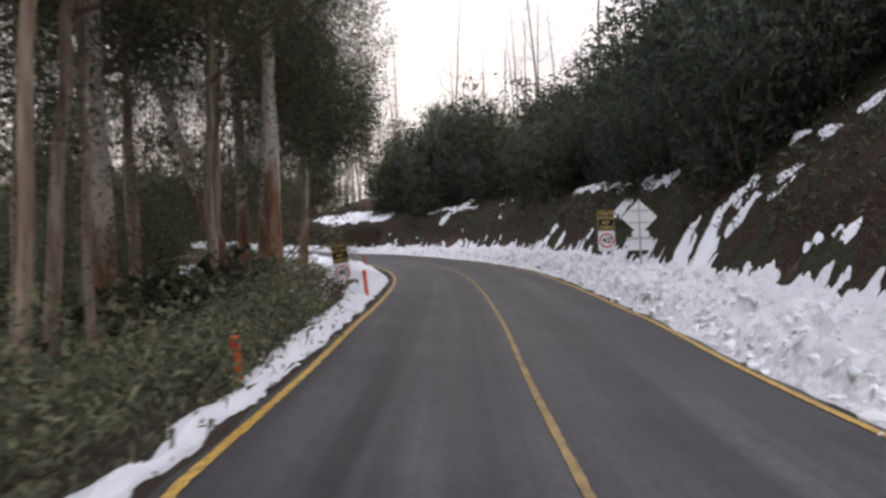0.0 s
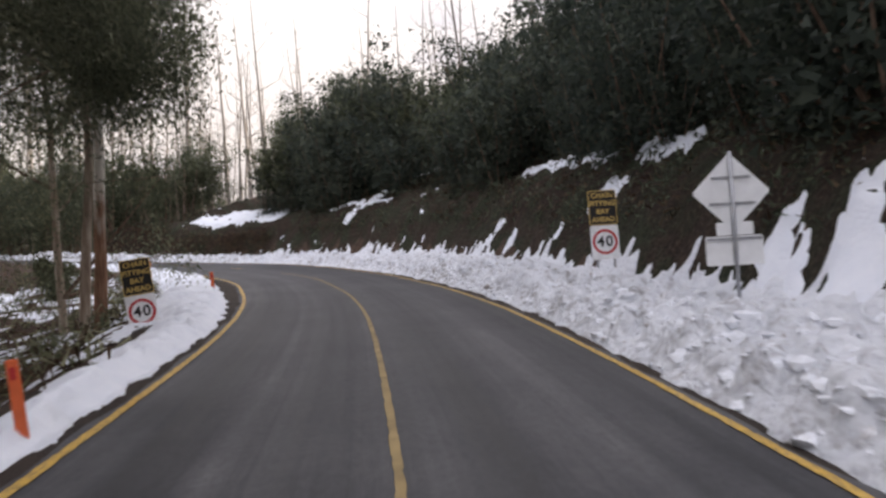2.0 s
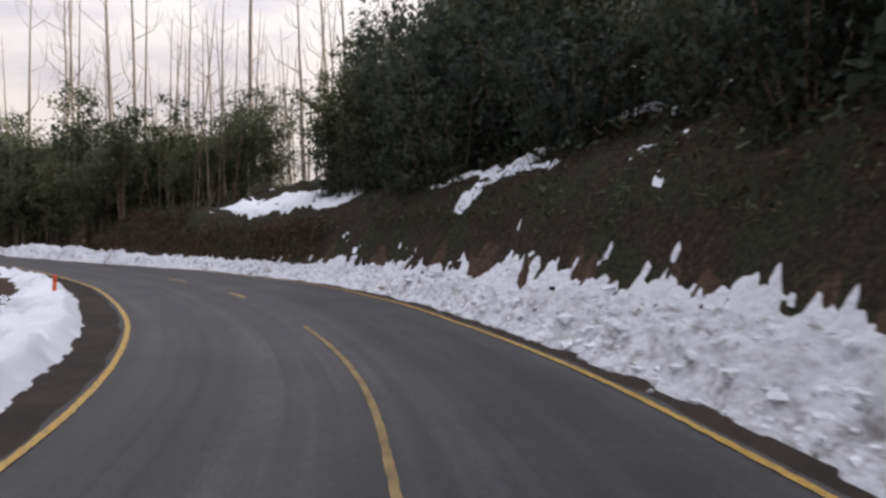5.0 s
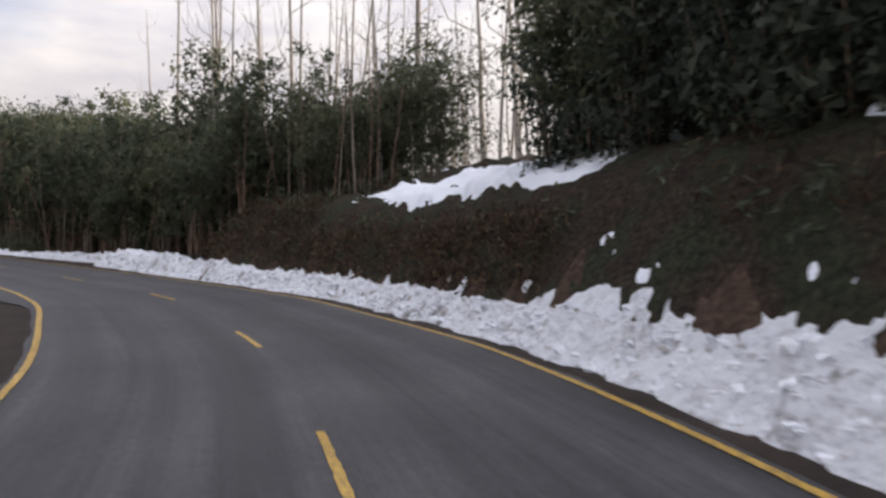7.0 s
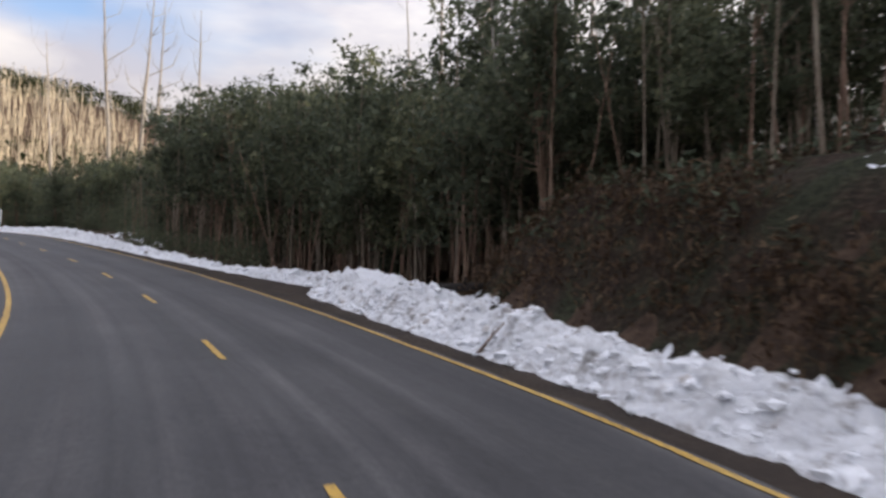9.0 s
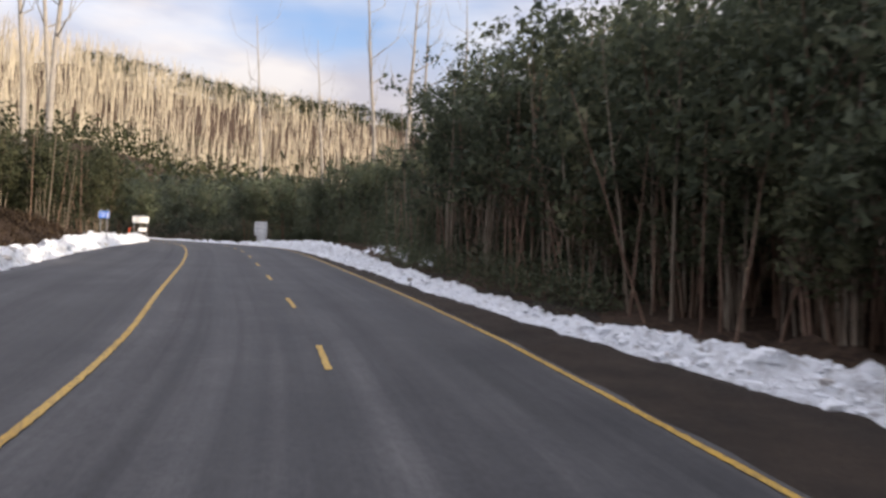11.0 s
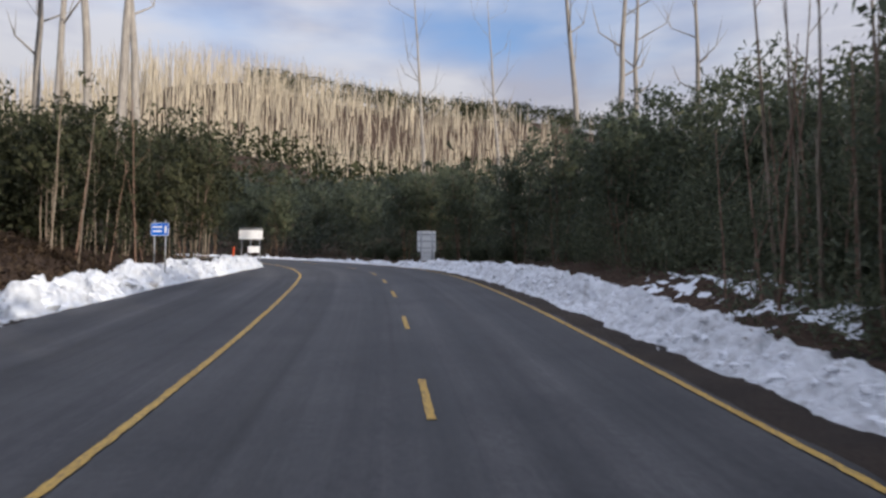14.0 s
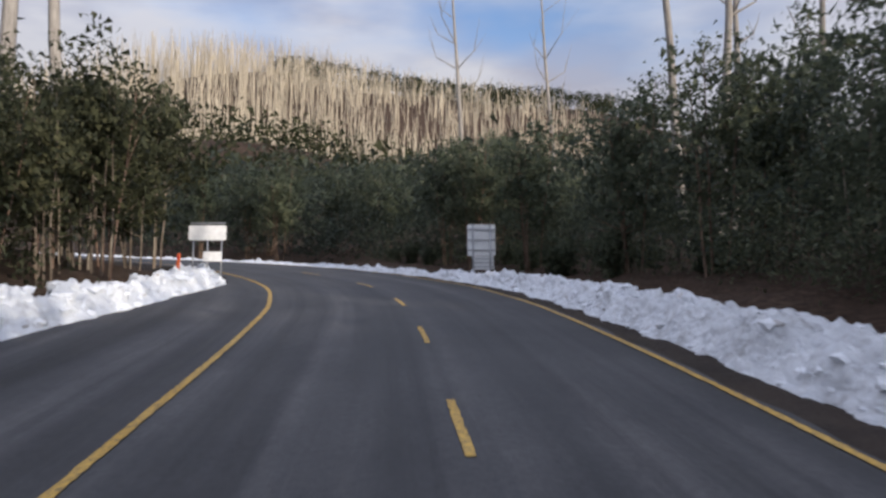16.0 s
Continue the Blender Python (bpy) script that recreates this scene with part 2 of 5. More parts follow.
def leaf_material(name, dark, light, tip):
    def build(nt, b):
        g = nt.nodes.new("ShaderNodeNewGeometry")
        col = ramp(nt, g.outputs["Random Per Island"], [(0.0, dark), (0.6, light), (1.0, tip)])
        o = nt.nodes.new("ShaderNodeObjectInfo")
        col = blend(nt, 0.7, col, ramp(nt, o.outputs["Random"], [(0.0, (0.7, 0.75, 0.7)), (1.0, (1.25, 1.18, 1.0))]), "MULTIPLY")
        nt.links.new(col, b.inputs["Base Color"])
        thin = nt.nodes.new("ShaderNodeBsdfTranslucent")
        nt.links.new(col, thin.inputs[0])
        both = nt.nodes.new("ShaderNodeMixShader")
        both.inputs[0].default_value = 0.38
        nt.links.new(b.outputs[0], both.inputs[1])
        nt.links.new(thin.outputs[0], both.inputs[2])
        nt.links.new(both.outputs[0], nt.nodes["Material Output"].inputs[0])
    return material(name, build, 0.6, 0.18)


def bark_material(name, stops, streak=(9, 9, 0.9), scale=1.6):
    def build(nt, b):
        f = noise_tex(nt, coords(nt, streak), scale, 6, 0.65)
        o = nt.nodes.new("ShaderNodeObjectInfo")
        col = ramp(nt, f, stops)
        col = blend(nt, 0.6, col, ramp(nt, o.outputs["Random"], [(0.0, (0.75, 0.75, 0.75)), (1.0, (1.2, 1.2, 1.2))]), "MULTIPLY")
        nt.links.new(col, b.inputs["Base Color"])
        bump(nt, b, f, 0.5, 0.03)
    return material(name, build, 0.85, 0.2)


def gum_bark(name, stops, streak=(9, 9, 0.9), scale=1.6):
    """Smooth cream bark above a rough reddish stocking."""
    m = bark_material(name, stops, streak, scale)
    nt = m.node_tree
    b = nt.nodes["Principled BSDF"]
    cream = b.inputs["Base Color"].links[0].from_socket
    v = coords(nt)
    sep = nt.nodes.new("ShaderNodeSeparateXYZ")
    nt.links.new(v, sep.inputs[0])
    patch = noise_tex(nt, coords(nt, (2.2, 2.2, 0.35)), 1.4, 5, 0.6)
    level = nt.nodes.new("ShaderNodeMath")
    level.operation = "MULTIPLY_ADD"
    level.inputs[1].default_value = -7.6
    nt.links.new(patch, level.inputs[0])
    nt.links.new(sep.outputs[2], level.inputs[2])
    f = nt.nodes.new("ShaderNodeMapRange")
    f.inputs[1].default_value, f.inputs[2].default_value = 1.2, 0.0
    nt.links.new(level.outputs[0], f.inputs[0])
    red = ramp(nt, noise_tex(nt, coords(nt, (9, 9, 0.7)), 1.8, 6, 0.65), [(0.3, (0.13, 0.065, 0.042)), (0.52, (0.34, 0.19, 0.12)), (0.75, (0.52, 0.36, 0.26))])
    nt.links.new(blend(nt, f.outputs[0], cream, red), b.inputs["Base Color"])
    return m


M = {
    "asphalt": material("asphalt", b_asphalt, 0.75, 0.35),
    "line": material("road_paint", b_line, 0.6),
    "faded": m_plain("faded_road_paint", (0.27, 0.195, 0.085), 0.7, 0.0, 0.35, 3.0),
    "snow": material("ploughed_snow", b_snow, 0.75, 0.25),
    "clean": material("settled_snow", b_clean_snow, 0.7, 0.25),
    "clod": material("broken_snow", b_clod, 0.75, 0.25),
    "earth": material("cut_earth", b_earth, 0.95, 0.15),
    "litter": material("forest_floor", b_litter, 0.95, 0.15),
    "verge": material("verge_gravel", b_verge, 0.9, 0.25),
    "leaf": leaf_material("regrowth_leaf", (0.075, 0.090, 0.062), (0.14, 0.16, 0.105), (0.21, 0.22, 0.14)),
    "leaf_dark": leaf_material("scrub_leaf", (0.076, 0.094, 0.070), (0.126, 0.150, 0.104), (0.180, 0.196, 0.130)),
    "leaf_hill": leaf_material("hillside_leaf", (0.052, 0.067, 0.059), (0.083, 0.103, 0.085), (0.119, 0.138, 0.106)),
    "gum_leaf": leaf_material("gum_leaf", (0.10, 0.112, 0.075), (0.22, 0.235, 0.155), (0.34, 0.34, 0.23)),
    "bark_pale": bark_material("pale_bark", [(0.3, (0.10, 0.075, 0.055)), (0.5, (0.24, 0.19, 0.145)), (0.72, (0.44, 0.39, 0.31))]),
    "bark_stem": bark_material("reddish_bark", [(0.3, (0.12, 0.072, 0.052)), (0.52, (0.26, 0.17, 0.125)), (0.75, (0.42, 0.31, 0.24))]),
    "bark_brown": bark_material("brown_bark", [(0.3, (0.07, 0.046, 0.032)), (0.52, (0.20, 0.135, 0.097)), (0.75, (0.36, 0.29, 0.22))]),
    "bark_gum": gum_bark("gum_bark", [(0.20, (0.30, 0.19, 0.13)), (0.30, (0.52, 0.38, 0.28)), (0.40, (0.76, 0.68, 0.57)), (0.58, (0.90, 0.85, 0.76))], (4, 4, 0.45)),
    "bark_slim": bark_material("slim_gum_bark", [(0.28, (0.15, 0.10, 0.07)), (0.44, (0.32, 0.24, 0.18)), (0.66, (0.58, 0.50, 0.40))], (5, 5, 0.5)),
    "dead": bark_material("dead_wood", [(0.3, (0.22, 0.20, 0.18)), (0.7, (0.46, 0.42, 0.38))]),
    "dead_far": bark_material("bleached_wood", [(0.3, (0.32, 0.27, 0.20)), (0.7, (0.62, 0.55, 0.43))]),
    "orange": m_plain("orange_plastic", (0.78, 0.16, 0.055), 0.5),
    "white": m_plain("white_sheeting", (0.90, 0.90, 0.90), 0.45),
    "black": m_plain("black_sheeting", (0.02, 0.018, 0.016), 0.5),
    "amber": m_plain("amber_lettering", (0.62, 0.42, 0.13), 0.5),
    "red": m_plain("red_sheeting", (0.55, 0.04, 0.04), 0.45),
    "blue": m_plain("blue_sheeting", (0.02, 0.17, 0.72), 0.45),
    "metal": m_plain("galvanised_steel", (0.42, 0.43, 0.45), 0.45, 0.85),
    "alu": m_plain("sign_back_aluminium", (0.86, 0.87, 0.87), 0.5, 0.0, 0.06),
}


# mesh helpers
def mesh_object(name, verts, faces, mat, parent=None, smooth=False, label=""):
    me = bpy.data.meshes.new(name)
    me.from_pydata([tuple(v) for v in verts], [], faces)
    me.materials.append(mat)
    if smooth:
        me.polygons.foreach_set("use_smooth", [True] * len(me.polygons))
    me.update()
    ob = new(name, me)
    if parent is not None:
        ob.parent = parent
    if label:
        ob["label"] = label
    return ob


def part(name, bm, mat, parent=None, label="", smooth=False):
    me = bpy.data.meshes.new(name)
    bm.normal_update()
    bm.to_mesh(me)
    bm.free()
    me.materials.append(mat)
    if smooth:
        me.polygons.foreach_set("use_smooth", [True] * len(me.polygons))
    ob = new(name, me)
    if parent is not None:
        ob.parent = parent
    if label:
        ob["label"] = label
    return ob


def box(bm, size, at=(0, 0, 0), bevel=0.0, turn=None):
    r = bmesh.ops.create_cube(bm, size=1.0)
    v = r["verts"]
    bmesh.ops.scale(bm, vec=size, verts=v)
    if bevel:
        e = list({e for x in v for e in x.link_edges})
        g = bmesh.ops.bevel(bm, geom=e, offset=bevel, segments=2, affect="EDGES", profile=0.5)
        v = list({x for f in g["faces"] for x in f.verts} | {x for x in v if x.is_valid})
    if turn is not None:
        bmesh.ops.transform(bm, matrix=turn, verts=v)
    bmesh.ops.translate(bm, vec=at, verts=v)
    return v


def grid_faces(rows, cols):
    i = np.arange(rows - 1)[:, None] * cols + np.arange(cols - 1)[None, :]
    q = np.stack([i, i + 1, i + 1 + cols, i + cols], -1).reshape(-1, 4)
    return q.tolist()


def bumps(x, y, z, scale, octaves=3, seed=0.0):
    """Fractal noise in -1..1 for arrays of points."""
    out = np.empty(len(x))
    for i, p in enumerate(zip((x * scale).tolist(), (y * scale).tolist(), (z * scale).tolist())):
        out[i] = noise.fractal((p[0] + seed, p[1], p[2]), 0.9, 2.1, octaves)
    return np.clip(out, -1.5, 1.5)


# road centre line: x, y
CENTRE = [(0.25, -40.00), (0.62, -14.00), (1.04, 5.00), (1.31, 13.99), (1.41, 21.00), (1.30, 28.01), (0.89, 33.53), (0.17, 38.55), (-0.67, 43.07), (-2.14, 47.54), (-4.37, 52.34), (-7.99, 58.25), (-11.68, 62.44), (-14.95, 65.42), (-20.60, 68.78), (-26.62, 71.79), (-33.25, 74.63), (-38.95, 76.63), (-45.20, 78.72), (-51.22, 80.76), (-56.87, 82.61), (-62.35, 84.29), (-67.82, 85.83), (-72.54, 86.88), (-77.79, 87.30), (-83.97, 86.28), (-89.76, 83.47), (-95.16, 78.85), (-99.68, 72.57), (-103.91, 63.89)]


def catmull(pts, step):
    p = np.array(pts, float)
    p = np.vstack([2 * p[0] - p[1], p, 2 * p[-1] - p[-2]])
    out = []
    for i in range(1, len(p) - 2):
        n = max(2, int(np.linalg.norm(p[i + 1] - p[i]) / step))
        for u in np.arange(n) / n:
            a, b, c, e = p[i - 1], p[i], p[i + 1], p[i + 2]
            out.append(0.5 * (2 * b + (c - a) * u + (2 * a - 5 * b + 4 * c - e) * u * u + (3 * b - a - 3 * c + e) * u ** 3))
    out.append(p[-2])
    return np.array(out)


ROAD = catmull(CENTRE, 0.25)
_seg = np.linalg.norm(np.diff(ROAD, axis=0), axis=1)
ROAD_S = np.concatenate([[0], np.cumsum(_seg)])
ROAD_S -= ROAD_S[np.argmin(np.abs(ROAD[:, 1]) + (ROAD[:, 0] < 0) * 99)]      # s = 0 at the start of the drive
ROAD_S += np.interp(ROAD_S, [75, 96.7], [0, 1.25])
_tan = np.gradient(ROAD, axis=0)
ROAD_T = _tan / np.linalg.norm(_tan, axis=1)[:, None]
ROAD_N = np.stack([ROAD_T[:, 1], -ROAD_T[:, 0]], 1)                          # to the right
for _ in range(3):
    ROAD_N[1:-1] = (ROAD_N[:-2] + ROAD_N[1:-1] + ROAD_N[2:]) / 3
ROAD_N /= np.linalg.norm(ROAD_N, axis=1)[:, None]
# road height and cross-fall along s
Z_S = [-40.00, 0.00, 3.07, 6.13, 9.34, 12.55, 16.17, 19.80, 38.36, 42.17, 46.24, 50.06, 53.77, 57.69, 61.62, 65.17, 68.81, 72.58, 91.59, 95.21, 98.74, 102.04, 105.55, 108.87, 112.20, 115.29, 120.29, 127.29, 135.29, 150.29, 175.29]
Z_H = [-2.75, 0.01, 0.23, 0.46, 0.69, 0.91, 1.14, 1.35, 2.59, 2.83, 3.11, 3.40, 3.69, 3.97, 4.27, 4.56, 4.87, 5.17, 6.65, 7.01, 7.33, 7.62, 7.89, 8.16, 8.42, 8.70, 9.13, 9.67, 10.22, 11.29, 12.53]
B_S = [0.00, 3.07, 6.13, 9.34, 12.55, 16.17, 19.80, 38.36, 42.17, 46.24, 50.06, 53.77, 57.69, 61.62, 65.17, 68.81, 72.58, 91.59, 95.21, 98.74, 102.04, 105.55, 108.87, 112.20, 115.29]
B_D = [1.50, 1.51, 1.54, 1.62, 1.56, 1.59, 1.43, -0.66, -0.71, -1.16, -1.77, -2.10, -1.95, -1.46, -1.02, -0.72, -0.57, -0.64, -0.23, 0.10, 0.05, -0.38, -0.74, -0.89, -0.83]


def lerp(s, table_s, table_v):
    return np.interp(s, table_s, table_v)


def smooth_table(table_s, table_v, wide):
    """A table read at every road sample and evened out."""
    v = np.interp(ROAD_S, table_s, table_v)
    k = max(1, int(wide / 0.25))
    pad = np.concatenate([v[0] - (v[1:k + 1][::-1] - v[0]), v, v[-1] + (v[-1] - v[-k - 1:-1][::-1])])
    return np.convolve(pad, np.ones(2 * k + 1) / (2 * k + 1), "valid")


ROAD_Z = smooth_table(Z_S, Z_H, 4.5)
ROAD_B = np.tan(np.radians(smooth_table(B_S, B_D, 4.5)))
WL = smooth_table([-50, 10, 25, 45, 60, 80, 95, 105, 130], [2.63, 2.72, 2.74, 3.16, 3.10, 2.67, 2.72, 2.66, 2.95], 4)
WR = smooth_table([-50, 10, 25, 45, 60, 80, 100, 130], [2.63, 2.72, 3.00, 2.70, 3.08, 2.82, 2.91, 2.84], 4)


def on_road(s, o):
    """x, y, z of the road plane at s along and o to the right (arrays)."""
    s, o = np.asarray(s, float), np.asarray(o, float)
    x = np.interp(s, ROAD_S, ROAD[:, 0]) + o * np.interp(s, ROAD_S, ROAD_N[:, 0])
    y = np.interp(s, ROAD_S, ROAD[:, 1]) + o * np.interp(s, ROAD_S, ROAD_N[:, 1])
    fall = np.clip(o, -9, 6)
    z = np.interp(s, ROAD_S, ROAD_Z) - fall * np.interp(s, ROAD_S, ROAD_B)
    return x, y, z


def road_frame(x, y):
    """s, o for arrays of plan points: the nearest road sample."""
    s, o = np.empty(len(x)), np.empty(len(x))
    for a in range(0, len(x), 20000):
        px, py = x[a:a + 20000], y[a:a + 20000]
        dd = (px[:, None] - ROAD[None, ::4, 0]) ** 2 + (py[:, None] - ROAD[None, ::4, 1]) ** 2
        k = dd.argmin(1) * 4
        dx, dy = px - ROAD[k, 0], py - ROAD[k, 1]
        o[a:a + 20000] = np.where(dx * ROAD_N[k, 0] + dy * ROAD_N[k, 1] > 0, 1, -1) * np.hypot(dx, dy)
        s[a:a + 20000] = ROAD_S[k] + dx * ROAD_T[k, 0] + dy * ROAD_T[k, 1]
    return s, o


def ramp01(v, a, b):
    k = np.clip((v - a) / (b - a), 0, 1)
    return k * k * (3 - 2 * k)


# right side: toe of the cut, its height and steepness, and the hill above
TOE_S, TOE_V = [-40, 0, 15, 30, 40, 46, 60, 70, 78, 85, 100, 112, 130], [6.3, 6.3, 6.4, 6.3, 5.7, 5.2, 4.9, 5.2, 5.8, 6.6, 6.2, 6.0, 6.0]
CUT_S, CUT_V = [-40, 0, 20, 40, 50, 60, 68, 74, 76, 78, 80, 81.6, 84, 105, 116, 130, 138], [2.3, 2.3, 2.4, 2.6, 2.9, 2.75, 2.55, 2.6, 2.65, 2.7, 1.9, 0.4, 0.1, 0.1, 0.55, 0.5, 0.2]
HILL_S, HILL_V = [-40, 0, 25, 40, 50, 60, 71, 76, 80, 85, 130], [0.82, 0.82, 0.78, 0.66, 0.54, 0.42, 0.36, 0.20, 0.06, 0.03, 0.06]
REACH_S, REACH_V = [-40, 50, 57, 64, 72, 84, 90], [45, 45, 16, 3.4, 2.6, 45, 45]
# outer edge of the sealed pull-out on the left
BAY_S, BAY_V = [-40, 68, 76, 86, 96, 107, 111, 115, 121, 129, 135, 139, 142, 150], [0, 0, 1.6, 3.4, 4.2, 4.4, 4.6, 4.5, 4.1, 3.4, 2.2, 0.8, 0.4, 0.4]


def relief(s, o):
    """Height of the natural ground above the road plane."""
    h = np.zeros_like(o)
    toe, cut, hill = lerp(s, TOE_S, TOE_V), lerp(s, CUT_S, CUT_V), lerp(s, HILL_S, HILL_V)
    r = o - toe
    up = cut * ramp01(r, -0.4, 1.9) + hill * np.clip(r - 1.3, 0, lerp(s, REACH_S, REACH_V)) + 0.04 * np.clip(r - 5, 0, 40) * ramp01(s, 50, 60)
    h = np.where(o > 0, np.where(r > -0.4, up, 0), h)
    # left: drop to the gully at first, then the bank beyond the pull-out
    edge = lerp(s, [-40, 20, 32, 66, 86, 108, 140], [3.3, 3.5, 5.0, 4.6, 7.6, 8.2, 4.5])
    l = -o - edge
    down = lerp(s, [-40, 0, 28, 45, 62, 78, 150], [-0.55, -0.55, -0.40, -0.12, 0.06, 0.13, 0.13])
    mound = 1.0 * ramp01(l, 1.4, 4.6) * ramp01(s, 98, 108) * (1 - ramp01(s, 122, 130))
    h = np.where((o < 0) & (l > 0), down * np.clip(l, 0, 22) * ramp01(l, 0, 2) + mound, h)
    return h


def far_hills(x, y):
    """The sunlit hill ahead, unseen high ground added to keep the sun off the road, and the rolling distance."""
    x, y = 0.99586 * x - 0.09086 * y + 5.34, 0.09086 * x + 0.99586 * y + 3.80
    d = np.hypot(x + 40, y - 60)
    base = ramp01(d, 90, 420)
    hill = 107 * np.exp(-(((x + 440) / 130) ** 2 + ((y - 66) / 150) ** 2)) + 77 * np.exp(-(((x + 450) / 140) ** 2 + ((y - 290) / 142) ** 2))
    mid = 40 * np.exp(-(((x + 195) / 55) ** 2 + ((y - 70) / 60) ** 2))
    unseen_ridge = 69 * ramp01(x - 0.25 * np.abs(y), 35, 115)
    roll = 14 * np.sin(x / 170 + 1.0) * np.cos(y / 140) + 8 * np.sin(x / 61 - y / 83)
    return ramp01(d, 90, 250) * (hill + mid) + base * 0.6 * roll + unseen_ridge, base


def hill_plan(x, y):
    """Plan places measured along the axes of the far hill, in world axes."""
    return 0.99586 * x + 0.09086 * y + -5.66, -0.09086 * x + 0.99586 * y + -3.30


def ground_height(x, y):
    s, o = road_frame(x, y)
    sc = np.clip(s, ROAD_S[0], ROAD_S[-1])
    z = np.interp(sc, ROAD_S, ROAD_Z) - np.clip(o, -9, 6) * np.interp(sc, ROAD_S, ROAD_B)
    near = relief(sc, o)
    f, base = far_hills(x, y)
    near = near * (1 - 0.75 * base)
    return z * (1 - 0.3 * base) + near + f, s, o


def lay_ground():
    def axis(lo, hi, step):
        a = list(np.arange(lo, hi + 0.01, step))
        g, v, w = [], hi, step
        while v < 2600:
            w *= 1.16
            v += w
            g.append(v)
        g2, v, w = [], lo, step
        while v > -2600:
            w *= 1.16
            v -= w
            g2.append(v)
        return np.array(g2[::-1] + a + g)
    xs, ys = axis(-135, 45, 1.1), axis(-25, 135, 1.1)
    X, Y = np.meshgrid(xs, ys)
    x, y = X.ravel(), Y.ravel()
    z, s, o = ground_height(x, y)
    on = (o > -np.interp(s, BAY_S, BAY_V) - 4.2) & (o < 4.2)
    rough = bumps(x, y, z, 0.22, 3) * 0.35 + bumps(x, y, z, 0.02, 2, 9.0) * np.clip(np.abs(o) - 30, 0, 60) * 0.05
    away = ramp01(np.maximum(o - 6.5, -o - 5 - np.interp(s, BAY_S, BAY_V)), 0, 4)
    z = z + rough * away - np.where(np.abs(o) < 22, 0.22, 0.0) * (o > 0)
    z = np.where(on, z - 0.25, z)
    ob = mesh_object("ground", np.stack([x, y, z], 1), grid_faces(len(ys), len(xs)), M["litter"], smooth=True)
    tagged(ob, "dark forest floor of leaf litter, scrub and bare soil", "ground", kind="structure")


lay_ground()


def strip(name, s0, s1, ds, offsets, mat, lift, smooth=True):
    """A ribbon along the road; offsets(s) gives a row of offsets for each s, lift(s, o) the heights over the road plane."""
    s = np.arange(s0, s1 + ds / 2, ds)
    O = offsets(s)
    S = np.repeat(s[:, None], O.shape[1], 1)
    x, y, z = on_road(S.ravel(), O.ravel())
    z = z + lift(S.ravel(), O.ravel(), x, y)
    ob = mesh_object(name, np.stack([x, y, z], 1), grid_faces(*O.shape), mat, smooth=smooth)
    return ob, S.ravel(), O.ravel()


def lay_road():
    def offs(s):
        left = -np.interp(s, ROAD_S, WL) - 0.13 - np.interp(s, BAY_S, BAY_V) - 0.05 * np.sin(s * 2.3) * np.sin(s * 0.71)
        right = np.interp(s, ROAD_S, WR) + 0.13 + 0.05 * np.sin(s * 2.9) * np.sin(s * 0.63)
        u = np.linspace(0, 1, 25)
        return left[:, None] * (1 - u) + right[:, None] * u
    ob, S, O = strip("road", ROAD_S[0] + 1, ROAD_S[-1] - 1, 0.5, offs, M["asphalt"],
                     lambda s, o, x, y: 0.006 * np.sin(o * 2.1 + s * 0.13))
    at = ob.data.attributes.new("lane", "FLOAT_VECTOR", "POINT")
    at.data.foreach_set("vector", np.stack([S, O, 0 * S], 1).ravel())
    tagged(ob, "worn grey asphalt road with darker wheel tracks", "road", kind="structure")

    def verge(s):
        left = -np.interp(s, ROAD_S, WL) - 0.07 - np.interp(s, BAY_S, BAY_V)
        u = np.linspace(0, 1, 8)
        w = np.interp(s, [-40, 24, 34, 60, 80], [1.23, 1.43, 2.53, 2.53, 2.13])
        return left[:, None] - w[:, None] * (1 - u)[None, :]
    ob, _, _ = strip("verge_left", ROAD_S[0] + 1, ROAD_S[-1] - 1, 0.4, verge, M["verge"],
                     lambda s, o, x, y: -0.02 + bumps(x, y, 0 * x, 1.3, 3) * 0.03)
    tagged(ob, "dark wet gravel verge beside the asphalt", "verge", kind="structure")

    def verge_r(s):
        a = np.interp(s, ROAD_S, WR) + 0.07
        u = np.linspace(0, 1, 12)
        return a[:, None] + 4.03 * u[None, :]
    ob, _, _ = strip("verge_right", ROAD_S[0] + 1, ROAD_S[-1] - 1, 0.4, verge_r, M["verge"],
                     lambda s, o, x, y: -0.02 + bumps(x, y, 0 * x, 1.3, 3) * 0.03)
    tagged(ob, "dark muddy gravel verge beside the asphalt", "verge", kind="structure")


lay_road()


def paint(name, s0, s1, centre, half, label, mat="line"):
    n = max(3, int((s1 - s0) / 0.1) + 1)
    s = np.linspace(s0, s1, n)
    c = centre(s)
    worn = np.random.RandomState(int(abs(s0) * 10) + len(name)).rand(2, n) ** 2 * 0.35
    O = np.stack([c - half * (1 - worn[0]), c + half * (1 - worn[1])], 1)
    S = np.repeat(s[:, None], 2, 1)
    x, y, z = on_road(S.ravel(), O.ravel())
    ob = mesh_object(name, np.stack([x, y, z + 0.012 + 0.006 * np.sin(O.ravel() * 2.1 + S.ravel() * 0.13)], 1), grid_faces(n, 2), M[mat])
    tagged(ob, label, "road marking", kind="structure")
    return ob


